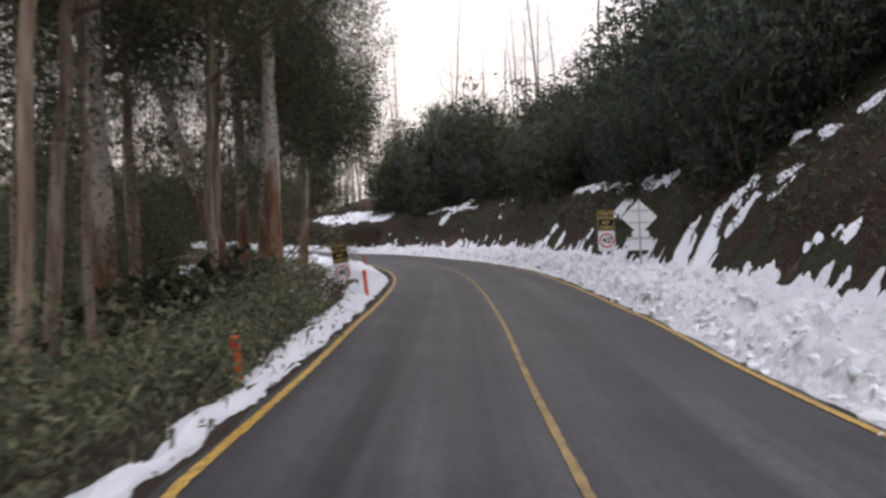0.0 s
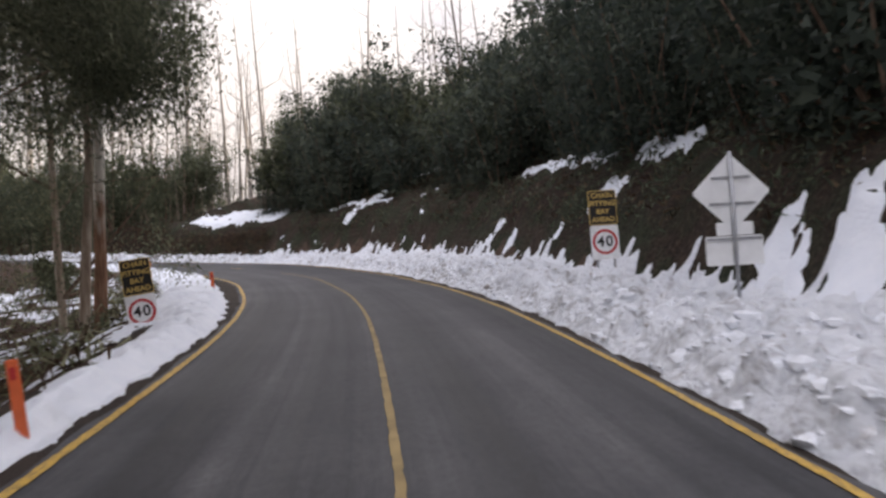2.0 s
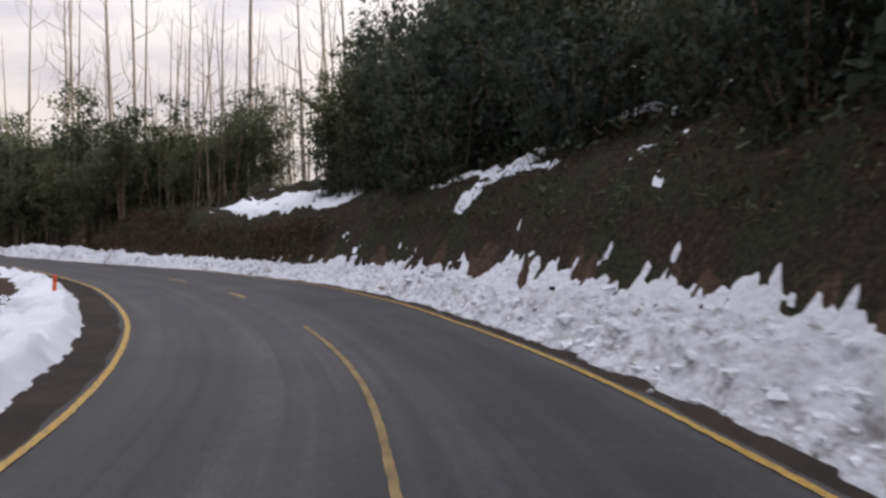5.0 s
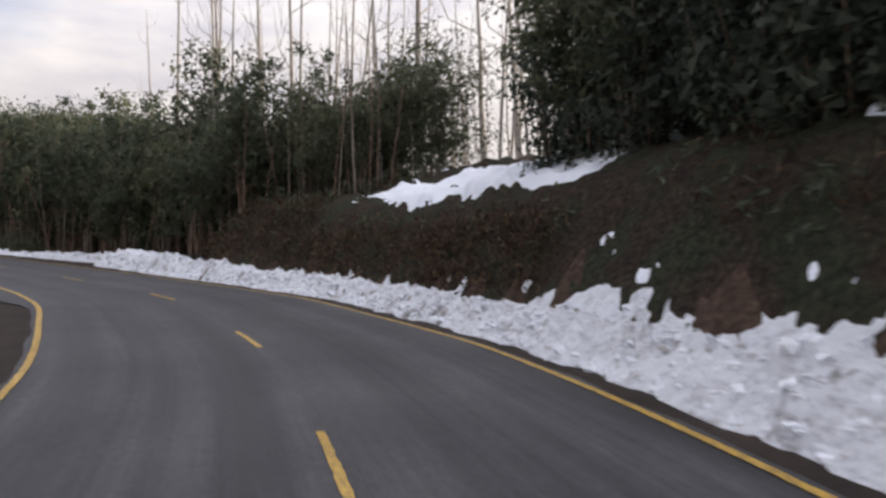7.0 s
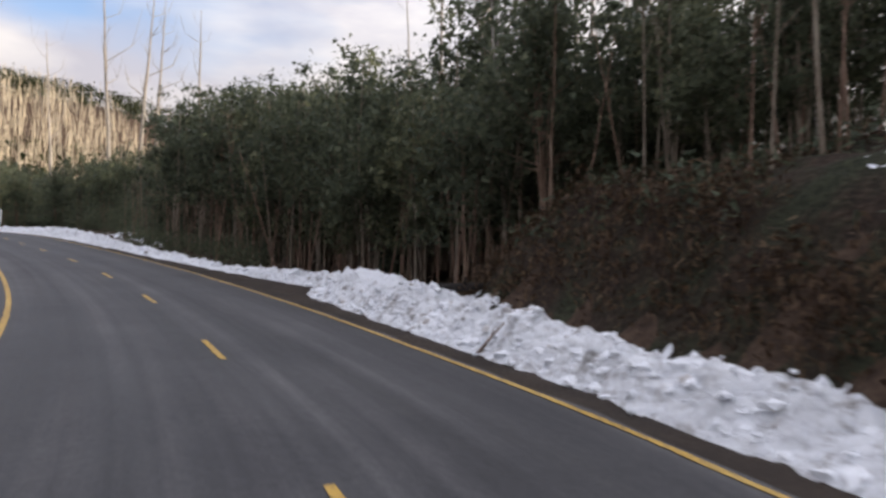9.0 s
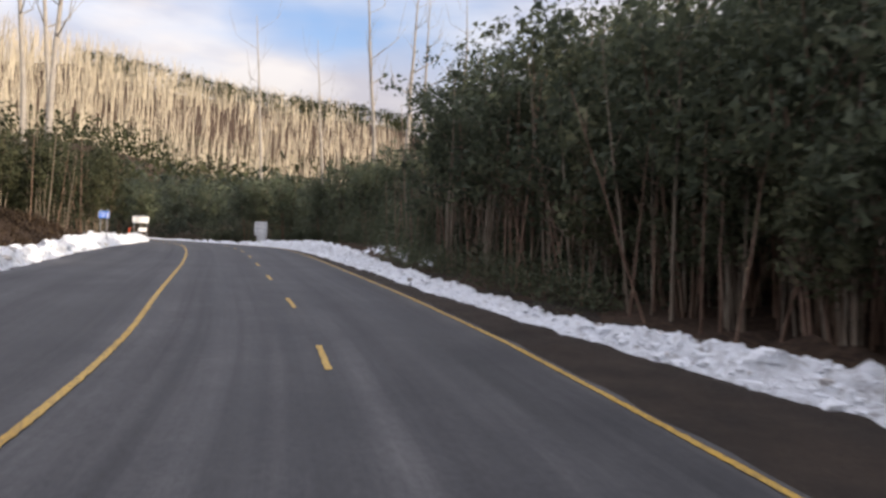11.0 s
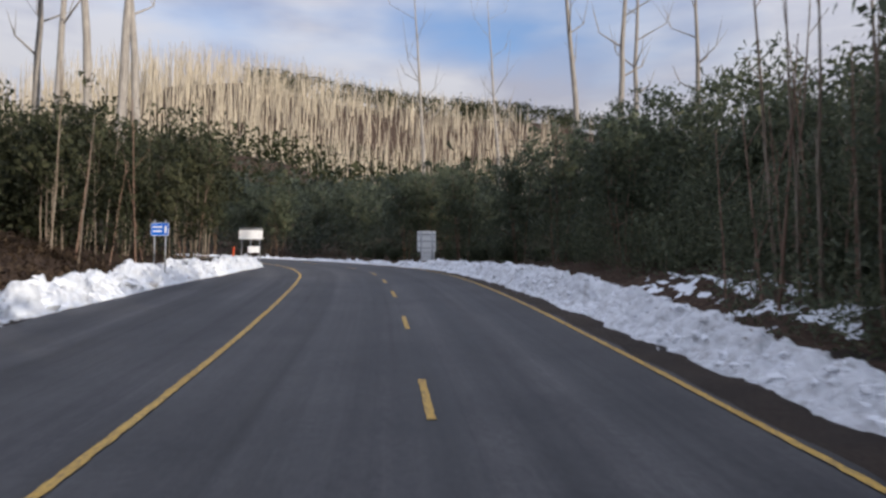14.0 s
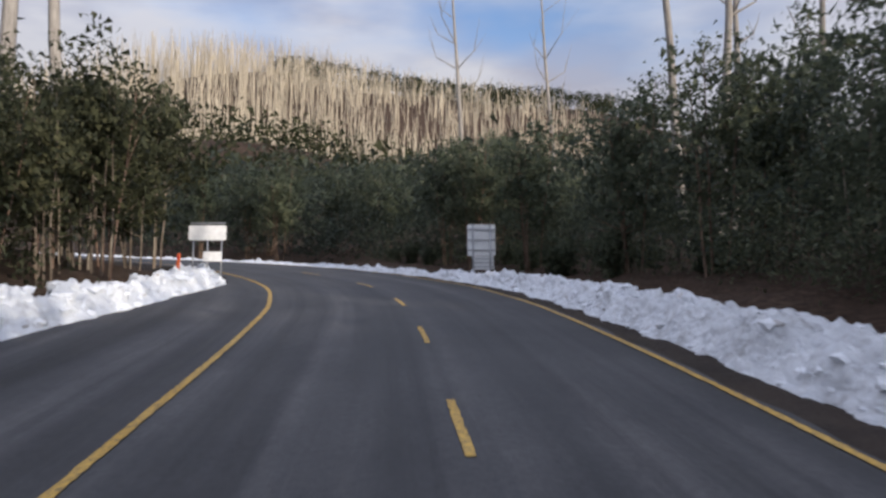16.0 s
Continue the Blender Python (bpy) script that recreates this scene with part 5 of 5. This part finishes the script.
stout = [dead_tree(30, 96, "dead", 0.31), dead_tree(28, 97, "dead", 0.25)]
scatter(stout, [(-14.1, 104.6), (-10.9, 103.1), (2.4, 102.2), (-80.9, 76.8), (-82.2, 76.0), (-86.7, 78.3), (-91.2, 73.4), (-95.0, 72.0), (-87.9, 108.1), (-89.5, 111.8), (-94.0, 117.1), (-89.6, 120.6), (-114.3, 106.5), (-111.6, 114.0)], ["stout pale grey dead trunk standing over the regrowth"], "dead tree", "fire-killed trees", 0.9, 1.1, 0.4, 18, 0.02)

# old gums beside the start of the road
gums = [big_gum(17, 90, 0.30, (-6.0, -2.4), 0.66), big_gum(19, 91, 0.29, (-0.5, 0.2), 0.64), big_gum(16, 92, 0.24, (0.8, -0.6), 0.55), big_gum(15, 93, 0.15, (0.6, 0.4), 0.5, "bark_slim"), big_gum(10.5, 94, 0.13, (0.7, 0.2), 0.22, "bark_slim"), big_gum(14, 95, 0.095, (0.5, 0.3), 0.6, "bark_slim")]
gum_at = [(-5.5, 23.8, 0, 0, 1.0), (-5.1, 23.9, 1, 0, 1.12), (-6.4, 26.5, 2, 1.0, 1.0), (-8.0, 12.6, 2, 3.0, 0.9),
          (-7.6, 16.8, 1, 2.5, 0.9), (-7.6, 18.6, 3, 1.2, 1.1), (-8.6, 20.0, 2, 5.0, 1.0), (-7.4, 29.0, 1, 0.7, 0.9), (-9.6, 24.5, 3, 3.3, 1.2),
          (-11.6, 17.5, 2, 1.9, 1.0), (-6.0, 32.5, 3, 0.4, 0.9), (-12.5, 27.0, 2, 2.2, 0.9), (-8.3, 9.0, 2, 0.9, 0.8), (-6.2, 34.2, 2, 0.4, 0.85), (-7.8, 36.0, 4, 2.0, 1.1), (-7.6, 25.0, 4, 5.2, 1.0), (-4.75, 8.2, 5, 0.0, 1.1), (-6.3, 14.0, 5, 2.3, 1.0), (-6.9, 9.4, 5, 4.0, 1.2), (-5.6, 19.0, 3, 3.9, 0.9), (-6.6, 21.4, 3, 0.6, 1.1), (-7.0, 13.2, 3, 5.1, 1.0), (-5.5, 26.0, 5, 1.1, 1.3), (-8.8, 15.0, 5, 0.2, 1.3)]
_used = set()
for x_, y_, k_, turn_, size_ in gum_at:
    m_ = Matrix.Translation(seat(x_, y_, 0.2)) @ Matrix.Rotation(turn_, 4, "Z") @ Matrix.Scale(size_, 4)
    if k_ in _used:
        copy_thing(gums[k_], m_)
    else:
        _used.add(k_)
        gums[k_].matrix_world = m_
        tagged(gums[k_], "old gum tree with mottled cream and brown bark", "tree", "roadside gums")
under = [scrub(2.3, 110 + i, "olive_leaf", 0.75) for i in range(3)]
scatter(under, spots_along(3, 24, -6.4, -14, 18, 1.5, 16) + spots_along(24, 58, -8.5, -18, 14, 1.8, 26) + spots_along(94, 140, -12.6, -17, 24, 1.3, 28), ["low olive undergrowth below the trees"], "bush", "verge undergrowth", 0.6, 1.4, 0.2, 10)
shade = [scrub(2.0, 115 + i, "leaf_dark", 1.0) for i in range(3)]
scatter(shade, spots_along(84, 112, 8.5, 12, 8, 1.6, 36) + spots_along(112, 150, 7.6, 12, 30, 1.0, 37), ["low dark green scrub at the forest edge"], "bush", "forest edge scrub", 0.5, 1.0, 0.2, 12)


# the rest of the forest behind the trees that stand near the road
def deep_forest():
    r = np.random.RandomState(33)
    n = 9000
    s, o = r.uniform(-10, 175, n), r.uniform(18, 85, n) * np.where(r.rand(n) < 0.62, 1, -1)
    x, y, _ = on_road(s, o)
    x, y = x + r.randn(n) * 2, y + r.randn(n) * 2
    ss, oo = road_frame(x, y)
    k = (np.abs(oo) > np.where(oo > 0, np.where(ss < 74, 26, 19), np.where(ss > 62, 22, 16)))
    k &= ~((oo > 0) & (ss > 46) & (ss < 95))
    x, y = x[k], y[k]
    z = ground_height(x, y)[0]
    c = np.stack([x, y, z + 0.5 + np.where(oo[k] < 0, 3.4, 6.0) * r.rand(len(x)) ** 1.2], 1)
    ob = leaf_object("deep_forest", [leaves(c, 11, (0.75, 0.75, 0.6), 0.8, 0.42, r, 0.2)], M["leaf_hill"])
    tagged(ob, "dense dark green young forest behind the roadside trees", "forest", kind="stuff")


deep_forest()


M["wattle"] = leaf_material("wattle_leaf", (0.082, 0.098, 0.072), (0.165, 0.186, 0.13), (0.27, 0.28, 0.19))


def fill_foliage():
    """Small leaves in the depth between the nearer trees."""
    r = np.random.RandomState(35)

    def cloud(s0, s1, o0, o1, h0, h1, n, top=1.0):
        s, o = r.uniform(s0, s1, n), r.uniform(o0, o1, n)
        x, y, _ = on_road(s, o)
        z = ground_height(x, y)[0]
        k = bumps(x, y, 0 * x, 0.35, 2, 19.0) * 0.7 + 1.0
        return np.stack([x, y, z + h0 + (h1 * np.clip(k, 0.6, 1.15) - h0) * r.rand(n) ** top], 1)
    right = np.concatenate([cloud(82, 94, 10.5, 18, 2.6, 6.8, 720), cloud(94, 112, 10.5, 18, 2.8, 7.6, 2000), cloud(103, 113, 10.5, 15, 4.0, 8.4, 300), cloud(112, 126, 10, 20, 0.4, 5.6, 1300),
                            cloud(24, 47, 12, 20, 0.3, 4.4, 700), cloud(58, 68, 12, 18, 1.0, 6.5, 400), cloud(55, 62, 9.6, 14, 0.2, 5.0, 300), cloud(57.5, 62.6, 8.8, 13, 0.3, 6.8, 640)])
    ob = leaf_object("forest_foliage", [leaves(right, 24, (0.36, 0.36, 0.32), 0.26, 0.125, r, 0.4)], M["leaf_dark"])
    tagged(ob, "dark green foliage filling the young forest", "forest", kind="stuff")
    bend = cloud(126, 168, 8.5, 22, 0.2, 4.8, 1900)
    ob = leaf_object("bend_foliage", [leaves(bend, 24, (0.36, 0.36, 0.32), 0.26, 0.125, r, 0.4)], M["leaf_hill"])
    tagged(ob, "deep green foliage of the forest round the bend", "forest", kind="stuff")
    ledge = np.concatenate([cloud(60.5, 67.3, 10.6, 14.0, 0.2, 7.6, 820), cloud(64.5, 68.4, 10.2, 13.5, 0.2, 6.4, 340), cloud(73.8, 82, 13.0, 18, 0.6, 6.2, 400)])
    ob = leaf_object("ledge_foliage", [leaves(ledge, 30, (0.36, 0.36, 0.32), 0.19, 0.085, r, 0.5)], M["leaf"])
    tagged(ob, "grey-green foliage of the trees above the cutting", "forest", kind="stuff")
    edge = np.concatenate([cloud(95, 112, 8.0, 11, 0.1, 2.0, 260), cloud(112, 128, 7.0, 10, 0.1, 2.4, 480), cloud(95, 116, 5.9, 7.6, -0.1, 0.7, 240), cloud(128, 150, 7.4, 9, 0.0, 2.0, 300)])
    ob = leaf_object("edge_foliage", [leaves(edge, 44, (0.38, 0.38, 0.32), 0.125, 0.05, r, 0.4)], M["leaf_dark"])
    tagged(ob, "fine dark foliage low along the forest edge", "forest", kind="stuff")
    left = np.concatenate([cloud(5, 34, -9.5, -17, 5.0, 15.0, 800, 0.8), cloud(8, 40, -14, -24, 1.0, 15.0, 650), cloud(27, 36, -5.2, -9.5, 5.6, 12.5, 800), cloud(23.5, 31, -3.4, -6.4, 5.8, 10.5, 420), cloud(29, 34, -3.8, -6.4, 4.8, 9.5, 140)])
    ob = leaf_object("gum_foliage", [leaves(left, 48, (0.36, 0.36, 0.42), 0.15, 0.045, r, 0.9)], M["gum_leaf"])
    tagged(ob, "olive foliage hanging between the gum trunks", "forest", kind="stuff")
    bay = np.concatenate([cloud(126, 158, -7.5, -18, 0.3, 4.4, 900), cloud(96, 124, -12.5, -20, 0.2, 2.6, 500)])
    ob = leaf_object("bay_foliage", [leaves(bay, 26, (0.42, 0.42, 0.45), 0.19, 0.07, r, 0.8)], M["olive_leaf"])
    tagged(ob, "olive foliage between the trees past the pull-out", "forest", kind="stuff")
    near = np.concatenate([cloud(6, 21, -7.2, -11, 1.2, 11.5, 600), cloud(2, 17, -4.1, -7.0, -0.1, 1.0, 520), cloud(1, 15, -3.45, -4.5, -0.15, 0.35, 260), cloud(26, 42, -7.5, -15, 0.6, 7.0, 420)])
    ob = leaf_object("understorey_foliage", [leaves(near, 48, (0.32, 0.32, 0.34), 0.125, 0.042, r, 0.7)], M["wattle"])
    tagged(ob, "dark green foliage of the wattles below the gums", "forest", kind="stuff")


fill_foliage()


# ferns, sticks and dead bracken on the cutting
def cut_growth():
    r = np.random.RandomState(31)
    n = 5200
    s = r.uniform(-8, 84, n)
    toe = lerp(s, TOE_S, TOE_V)
    o = toe + 1.0 + 5.5 * r.rand(n) ** 1.1
    x, y, z = on_road(s, o)
    z = z + slope_top(s, o, x, y)
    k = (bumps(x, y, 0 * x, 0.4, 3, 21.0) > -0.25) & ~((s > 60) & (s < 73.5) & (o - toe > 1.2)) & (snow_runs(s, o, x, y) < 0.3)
    c = np.stack([x, y, z + 0.08], 1)[k]
    half = len(c) // 2
    s2 = r.uniform(62, 82.5, 900)
    o2 = lerp(s2, TOE_S, TOE_V) + 0.2 + np.where((s2 > 59) & (s2 < 73), 0.9, 1.6) * r.rand(900)
    x2, y2, z2 = on_road(s2, o2)
    c2 = np.stack([x2, y2, z2 + slope_top(s2, o2, x2, y2) + 0.05], 1)
    ob = leaf_object("dead_fronds", [leaves(c2, 20, (0.20, 0.20, 0.20), 0.13, 0.045, r, 1.1)], M["frond"])
    tagged(ob, "hanging reddish brown fern fronds on the bank", "ferns", kind="stuff")
    ob = leaf_object("bracken", [leaves(c[:half], 8, (0.20, 0.20, 0.16), 0.24, 0.055, r, -0.4)], M["bracken"])
    tagged(ob, "brown dead bracken and twigs on the cutting", "bracken", kind="stuff")
    ob = leaf_object("ferns", [leaves(c[half:], 9, (0.26, 0.26, 0.22), 0.22, 0.07, r, -0.2)], M["leaf_dark"])
    tagged(ob, "dark green ferns and seedlings on the cutting", "ferns", kind="stuff")


M["bracken"] = leaf_material("dead_bracken", (0.038, 0.024, 0.017), (0.10, 0.064, 0.042), (0.19, 0.13, 0.085))
M["frond"] = leaf_material("dead_frond", (0.028, 0.018, 0.013), (0.080, 0.050, 0.034), (0.165, 0.118, 0.080))
cut_growth()


# the sunlit hill: bleached trunks over green regrowth
def far_forest():
    r = np.random.RandomState(41)
    n = 11000
    x = r.uniform(-500, -260, n)
    y = r.uniform(-130, 430, n)
    k = bumps(x, y, 0 * x, 0.016, 3, 30.0) + 0.35 - 0.9 * ramp01(y, 190, 330) + 0.5 * r.rand(n) > 0.2
    size = lerp(y[k], [40, 170], [1.0, 0.6])
    x, y = hill_plan(x[k], y[k])
    z = ground_height(x, y)[0]
    V, Fc = [], []
    for px, py, pz, grown in zip(x.tolist(), y.tolist(), z.tolist(), size.tolist()):
        h = r.uniform(13, 27) * grown
        w = r.uniform(0.15, 0.32)
        lx, ly = r.randn(2) * 1.3
        b = len(V)
        a = r.rand() * 6.28
        for t, ww in ((0, w), (0.55, w * 0.75), (1, w * 0.25)):
            for k in range(3):
                q = a + k * 2.094
                V.append((px + lx * t * t + ww * math.cos(q), py + ly * t * t + ww * math.sin(q), pz - 1 + h * t))
        for i in (0, 3):
            for k in range(3):
                Fc.append((b + i + k, b + i + (k + 1) % 3, b + i + 3 + (k + 1) % 3, b + i + 3 + k))
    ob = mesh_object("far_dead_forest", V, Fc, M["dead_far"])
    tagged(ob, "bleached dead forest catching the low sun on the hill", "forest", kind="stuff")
    n = 8000
    x = r.uniform(-330, -100, n)
    y = r.uniform(-60, 260, n)
    s, o = road_frame(x, y)
    k = np.abs(o) > 30
    x, y = x[k], y[k]
    z = ground_height(x, y)[0]
    tall = np.where(np.hypot(x + 90, y - 75) < 130, 7.0, 4.5)
    c = np.stack([x, y, z + 0.6 + tall * r.rand(len(x))], 1)
    ob = leaf_object("far_regrowth", [leaves(c, 8, (1.2, 1.2, 1.0), 1.15, 0.65, r, 0.1)], M["far_leaf"])
    tagged(ob, "green regrowth covering the distant slopes", "forest", kind="stuff")


M["far_leaf"] = leaf_material("far_leaf", (0.034, 0.041, 0.021), (0.070, 0.078, 0.040), (0.11, 0.11, 0.058))
far_forest()


def ridge_trees():
    """Green survivors along the far crest."""
    r = np.random.RandomState(43)
    n = 3600
    x = r.uniform(-480, -400, n)
    y = r.uniform(95, 460, n)
    x, y = hill_plan(x, y)
    z = ground_height(x, y)[0]
    clump = bumps(x, y, 0 * x, 0.06, 2, 5.0) > -0.12
    c = np.stack([x, y, z + 2 + 8 * r.rand(n)], 1)[clump]
    ob = leaf_object("ridge_trees", [leaves(c, 16, (1.3, 1.3, 1.0), 1.3, 0.8, r, 0.1)], M["far_leaf"])
    tagged(ob, "dark green trees along the crest of the hill", "forest", kind="stuff")


ridge_trees()


def edge_stems():
    """Thin bare saplings crowding the forest edge."""
    r = np.random.RandomState(47)
    kinds = []
    for i in range(6):
        h = 3.4 + 0.6 * i
        lean = r.randn(2) * 0.09 * h
        q, rad = wander((0, 0, 0), (lean[0], lean[1], h), 6, 0.06, 0.022 + 0.005 * i, 0.01, r)
        limbs = [(q, rad)]
        for j in (3, 4):
            a = r.rand() * 6.28
            limbs.append(wander(q[j], q[j] + np.array([0.4 * math.cos(a), 0.4 * math.sin(a), 0.6]), 3, 0.03, rad[j] * 0.6, 0.006, r))
        V, Fc = tube_mesh(limbs, 4)
        kinds.append(mesh_object("bare_sapling", V, Fc, M["bark_stem" if i % 2 else "bark_pale"], None, True))
    left = spots_along(122, 150, -5.6, -11, 34, 0.6, 48)
    scatter(kinds, spots_along(82, 92, 7.4, 12, 70, 0.4, 51) + spots_along(90, 118, 6.6, 11, 170, 0.4, 49) + spots_along(73.5, 82, 8.6, 12.5, 36, 0.5, 52) + left, ["thin pale bare sapling at the forest edge"], "sapling", "bare saplings", 0.7, 1.2, 0.3, 50, 0.08)


edge_stems()


def verge_growth():
    """Ferns and litter on the slope below the road."""
    r = np.random.RandomState(53)
    n = 1500
    s = r.uniform(-2, 60, n)
    o = -4.3 - 9 * r.rand(n) ** 1.4 - np.where(s > 26, 1.6, 0)
    x, y, _ = on_road(s, o)
    z = ground_height(x, y)[0] + 0.1
    c = np.stack([x, y, z], 1)
    h = n // 2
    ob = leaf_object("verge_ferns", [leaves(c[:h], 12, (0.24, 0.24, 0.2), 0.26, 0.06, r, -0.4)], M["gum_leaf"])
    tagged(ob, "olive ferns and grass on the slope below the road", "ferns", kind="stuff")
    ob = leaf_object("verge_litter", [leaves(c[h:], 10, (0.3, 0.3, 0.06), 0.3, 0.05, r, 0.0)], M["bracken"])
    tagged(ob, "brown bark strips and fallen leaves under the gums", "leaf litter", kind="stuff")


verge_growth()


def bay_litter():
    """Dry bracken and bark on the bank behind the pull-out's snow."""
    r = np.random.RandomState(57)
    n = 1500
    s = r.uniform(98, 127, n)
    o = -np.interp(s, ROAD_S, WL) - lerp(s, BAY_S, BAY_V) - 1.7 - 4.2 * r.rand(n)
    x, y, _ = on_road(s, o)
    c = np.stack([x, y, ground_height(x, y)[0] + 0.06], 1)
    ob = leaf_object("bay_bracken", [leaves(c, 12, (0.26, 0.26, 0.10), 0.22, 0.05, r, 0.1)], M["bracken"])
    tagged(ob, "dry brown bracken and bark on the bank behind the snow", "bracken", kind="stuff")


bay_litter()


# loose lumps, stones and a broken stick in the ploughed snow
def lump(name, size, seed, mat, label, cat, group):
    bm = bmesh.new()
    bmesh.ops.create_icosphere(bm, subdivisions=2, radius=size)
    for w in bm.verts:
        k = noise.fractal(w.co * (1.9 / size) + Vector((seed, 0, 0)), 0.8, 2.1, 3)
        w.co *= 1 + 0.6 * k
        w.co.z *= 0.7
    return tagged(part(name, bm, M[mat], None, "", True), label, cat, group)


def bank_top(s, o):
    """World height of the ploughed bank's surface."""
    s, o = np.atleast_1d(np.asarray(s, float)), np.atleast_1d(np.asarray(o, float))
    x, y, z = on_road(s, o)
    return x, y, z + slope_top(s, o, x, y) + np.maximum(bank_thick(s, o, x, y), 0)


def bank_edge(s):
    return np.interp(s, ROAD_S, WR) + lerp(s, EDGE_S, EDGE_V)


def clod_field(name, x, y, z, size, seed, label):
    """Broken lumps of snow frozen together on a bank."""
    r = np.random.RandomState(seed)
    bm = bmesh.new()
    bmesh.ops.create_icosphere(bm, subdivisions=1, radius=1.0)
    base = np.array([v.co for v in bm.verts])
    tri = np.array([[v.index for v in f.verts] for f in bm.faces])
    bm.free()
    n, k = len(x), len(base)
    P = base[None] * (1 + 0.30 * r.randn(n, k, 1).clip(-1.3, 1.3)) * (0.7 + 0.6 * r.rand(n, 1, 3))
    w = r.rand(n) * 6.28
    c, q = np.cos(w)[:, None], np.sin(w)[:, None]
    X = P[..., 0] * c - P[..., 1] * q
    Y = P[..., 0] * q + P[..., 1] * c
    V = np.stack([X, Y, P[..., 2] * 0.65], 2) * size[:, None, None] + np.stack([x, y, z - 0.35 * size], 1)[:, None]
    F_ = (tri[None] + (np.arange(n) * k)[:, None, None]).reshape(-1, 3)
    ob = mesh_object(name, V.reshape(-1, 3), F_.tolist(), M["clod"], None, False)
    return tagged(ob, label, "snow", kind="stuff")


def clod_fields():
    r = np.random.RandomState(63)
    n = 6800
    s = np.concatenate([r.uniform(2, 92, 5400), r.uniform(92, 140, 1400)])
    wide = lerp(s, REAR_S, REAR_V) - bank_edge(s)
    o = bank_edge(s) + 0.08 + (wide * 0.85) * r.rand(n) ** 1.25
    k = ~((s > 79) & (s < 88) & (o - bank_edge(s) > 0.55) & (o < 5.9))           # the heap's clean middle
    s, o = s[k], o[k]
    x, y, z = bank_top(s, o)
    size = 0.025 + 0.1 * r.rand(len(s)) ** 2.6
    clod_field("bank_clods", x, y, z + 0.01, size, 64, "broken lumps of white and dirty snow on the ploughed bank")
    n = 1100
    s = r.uniform(90, 140, n)
    d = 0.25 + 1.3 * r.rand(n)
    o = -np.interp(s, ROAD_S, WL) - lerp(s, BAY_S, BAY_V) - d
    x, y, z = on_road(s, o)
    z = z + relief(s, o) * 0.5 + np.maximum(bay_thick(s, o, x, y), 0)
    clod_field("bay_clods", x, y, z, 0.06 + 0.14 * r.rand(n) ** 2, 65, "broken lumps of snow along the bank of the pull-out")


clod_fields()


M["char"] = bark_material("charred_bark", [(0.3, (0.010, 0.009, 0.008)), (0.6, (0.030, 0.026, 0.024)), (0.8, (0.075, 0.066, 0.06))])


def loose_bits():
    r = np.random.RandomState(61)
    kinds = [lump("snow_lump", 0.10 + 0.03 * i, i * 3.1, "clean", "loose lump of white snow beside the road edge", "snow", "snow lumps") for i in range(4)]
    for i in range(44):
        s = r.uniform(4, 128)
        o = float(bank_edge(s)) + r.uniform(-0.22, 0.5)
        x, y, z = (float(v[0]) for v in bank_top(s, o))
        m = pose(x, y, z + 0.02, r.uniform(-40, 40), r.uniform(-40, 40), r.uniform(0, 360)) @ Matrix.Scale(r.uniform(0.3, 0.75), 4)
        if i < 4:
            kinds[i].matrix_world = m
        else:
            copy_thing(kinds[i % 4], m)
    stones = [lump("stone", 0.11 + 0.03 * i, 40 + i * 2.3, "earth", "dark muddy stone pushed up in the snow", "stone", "stones in the snow") for i in range(2)]
    for i, (s, a) in enumerate(((74.4, 1.25), (76.3, 0.9), (71.6, 0.75), (46.4, 0.8), (44.0, 1.2), (62.0, 0.9), (73.0, 1.1), (52.5, 0.7))):
        x, y, z = (float(v[0]) for v in bank_top(s, float(bank_edge(s)) + a))
        m = pose(x, y, z + 0.03, 20 * i, 13 * i, 50 * i) @ Matrix.Scale(0.6, 4)
        if i < 2:
            stones[i].matrix_world = m
        else:
            copy_thing(stones[i % 2], m)
    q, rad = wander((0, 0, 0), (0.15, 0.45, 0.5), 6, 0.03, 0.028, 0.012, r)
    q2, rad2 = wander(q[3], q[3] + np.array([0.16, 0.02, 0.14]), 4, 0.02, 0.014, 0.006, r)
    V, Fc = tube_mesh([(q, rad), (q2, rad2)], 7)
    stick = mesh_object("stick", V, Fc, M["bark_brown"], None, True)
    x, y, z = (float(v[0]) for v in bank_top(75.4, float(bank_edge(75.4)) + 0.05))
    stick.matrix_world = pose(x, y, z - 0.05, 0, 0, -60)
    tagged(stick, "broken brown stick poking out of the snow", "stick")
    # a dark log and a pale branch left half buried behind the plough pile
    s0, o0, s1, o1 = 81.0, 5.6, 79.7, 6.3
    a = [float(v[0]) for v in bank_top(s0, o0)]
    b = [float(v[0]) for v in bank_top(s1, o1)]
    q, rad = wander((a[0], a[1], a[2] + 0.07), (b[0], b[1], b[2] + 0.09), 7, 0.02, 0.12, 0.075, r)
    q2, rad2 = wander(q[4], q[4] + np.array([0.1, -0.15, 0.22]), 4, 0.02, 0.045, 0.02, r)
    V, Fc = tube_mesh([(q, rad), (q2, rad2)], 9)
    log = mesh_object("fallen_log", V, Fc, M["char"], None, True)
    tagged(log, "dark charred log half buried in the snow", "log")
    b2 = [float(v[0]) for v in bank_top(79.1, 6.1)]
    q, rad = wander((b2[0], b2[1], b2[2] + 0.02), (b2[0] + 0.62, b2[1] + 0.5, b2[2] + 0.22), 6, 0.02, 0.045, 0.03, r)
    V, Fc = tube_mesh([(q, rad)], 8)
    branch = mesh_object("broken_branch", V, Fc, M["bark_pale"], None, True)
    tagged(branch, "pale broken branch lying on the snow bank", "branch")


loose_bits()
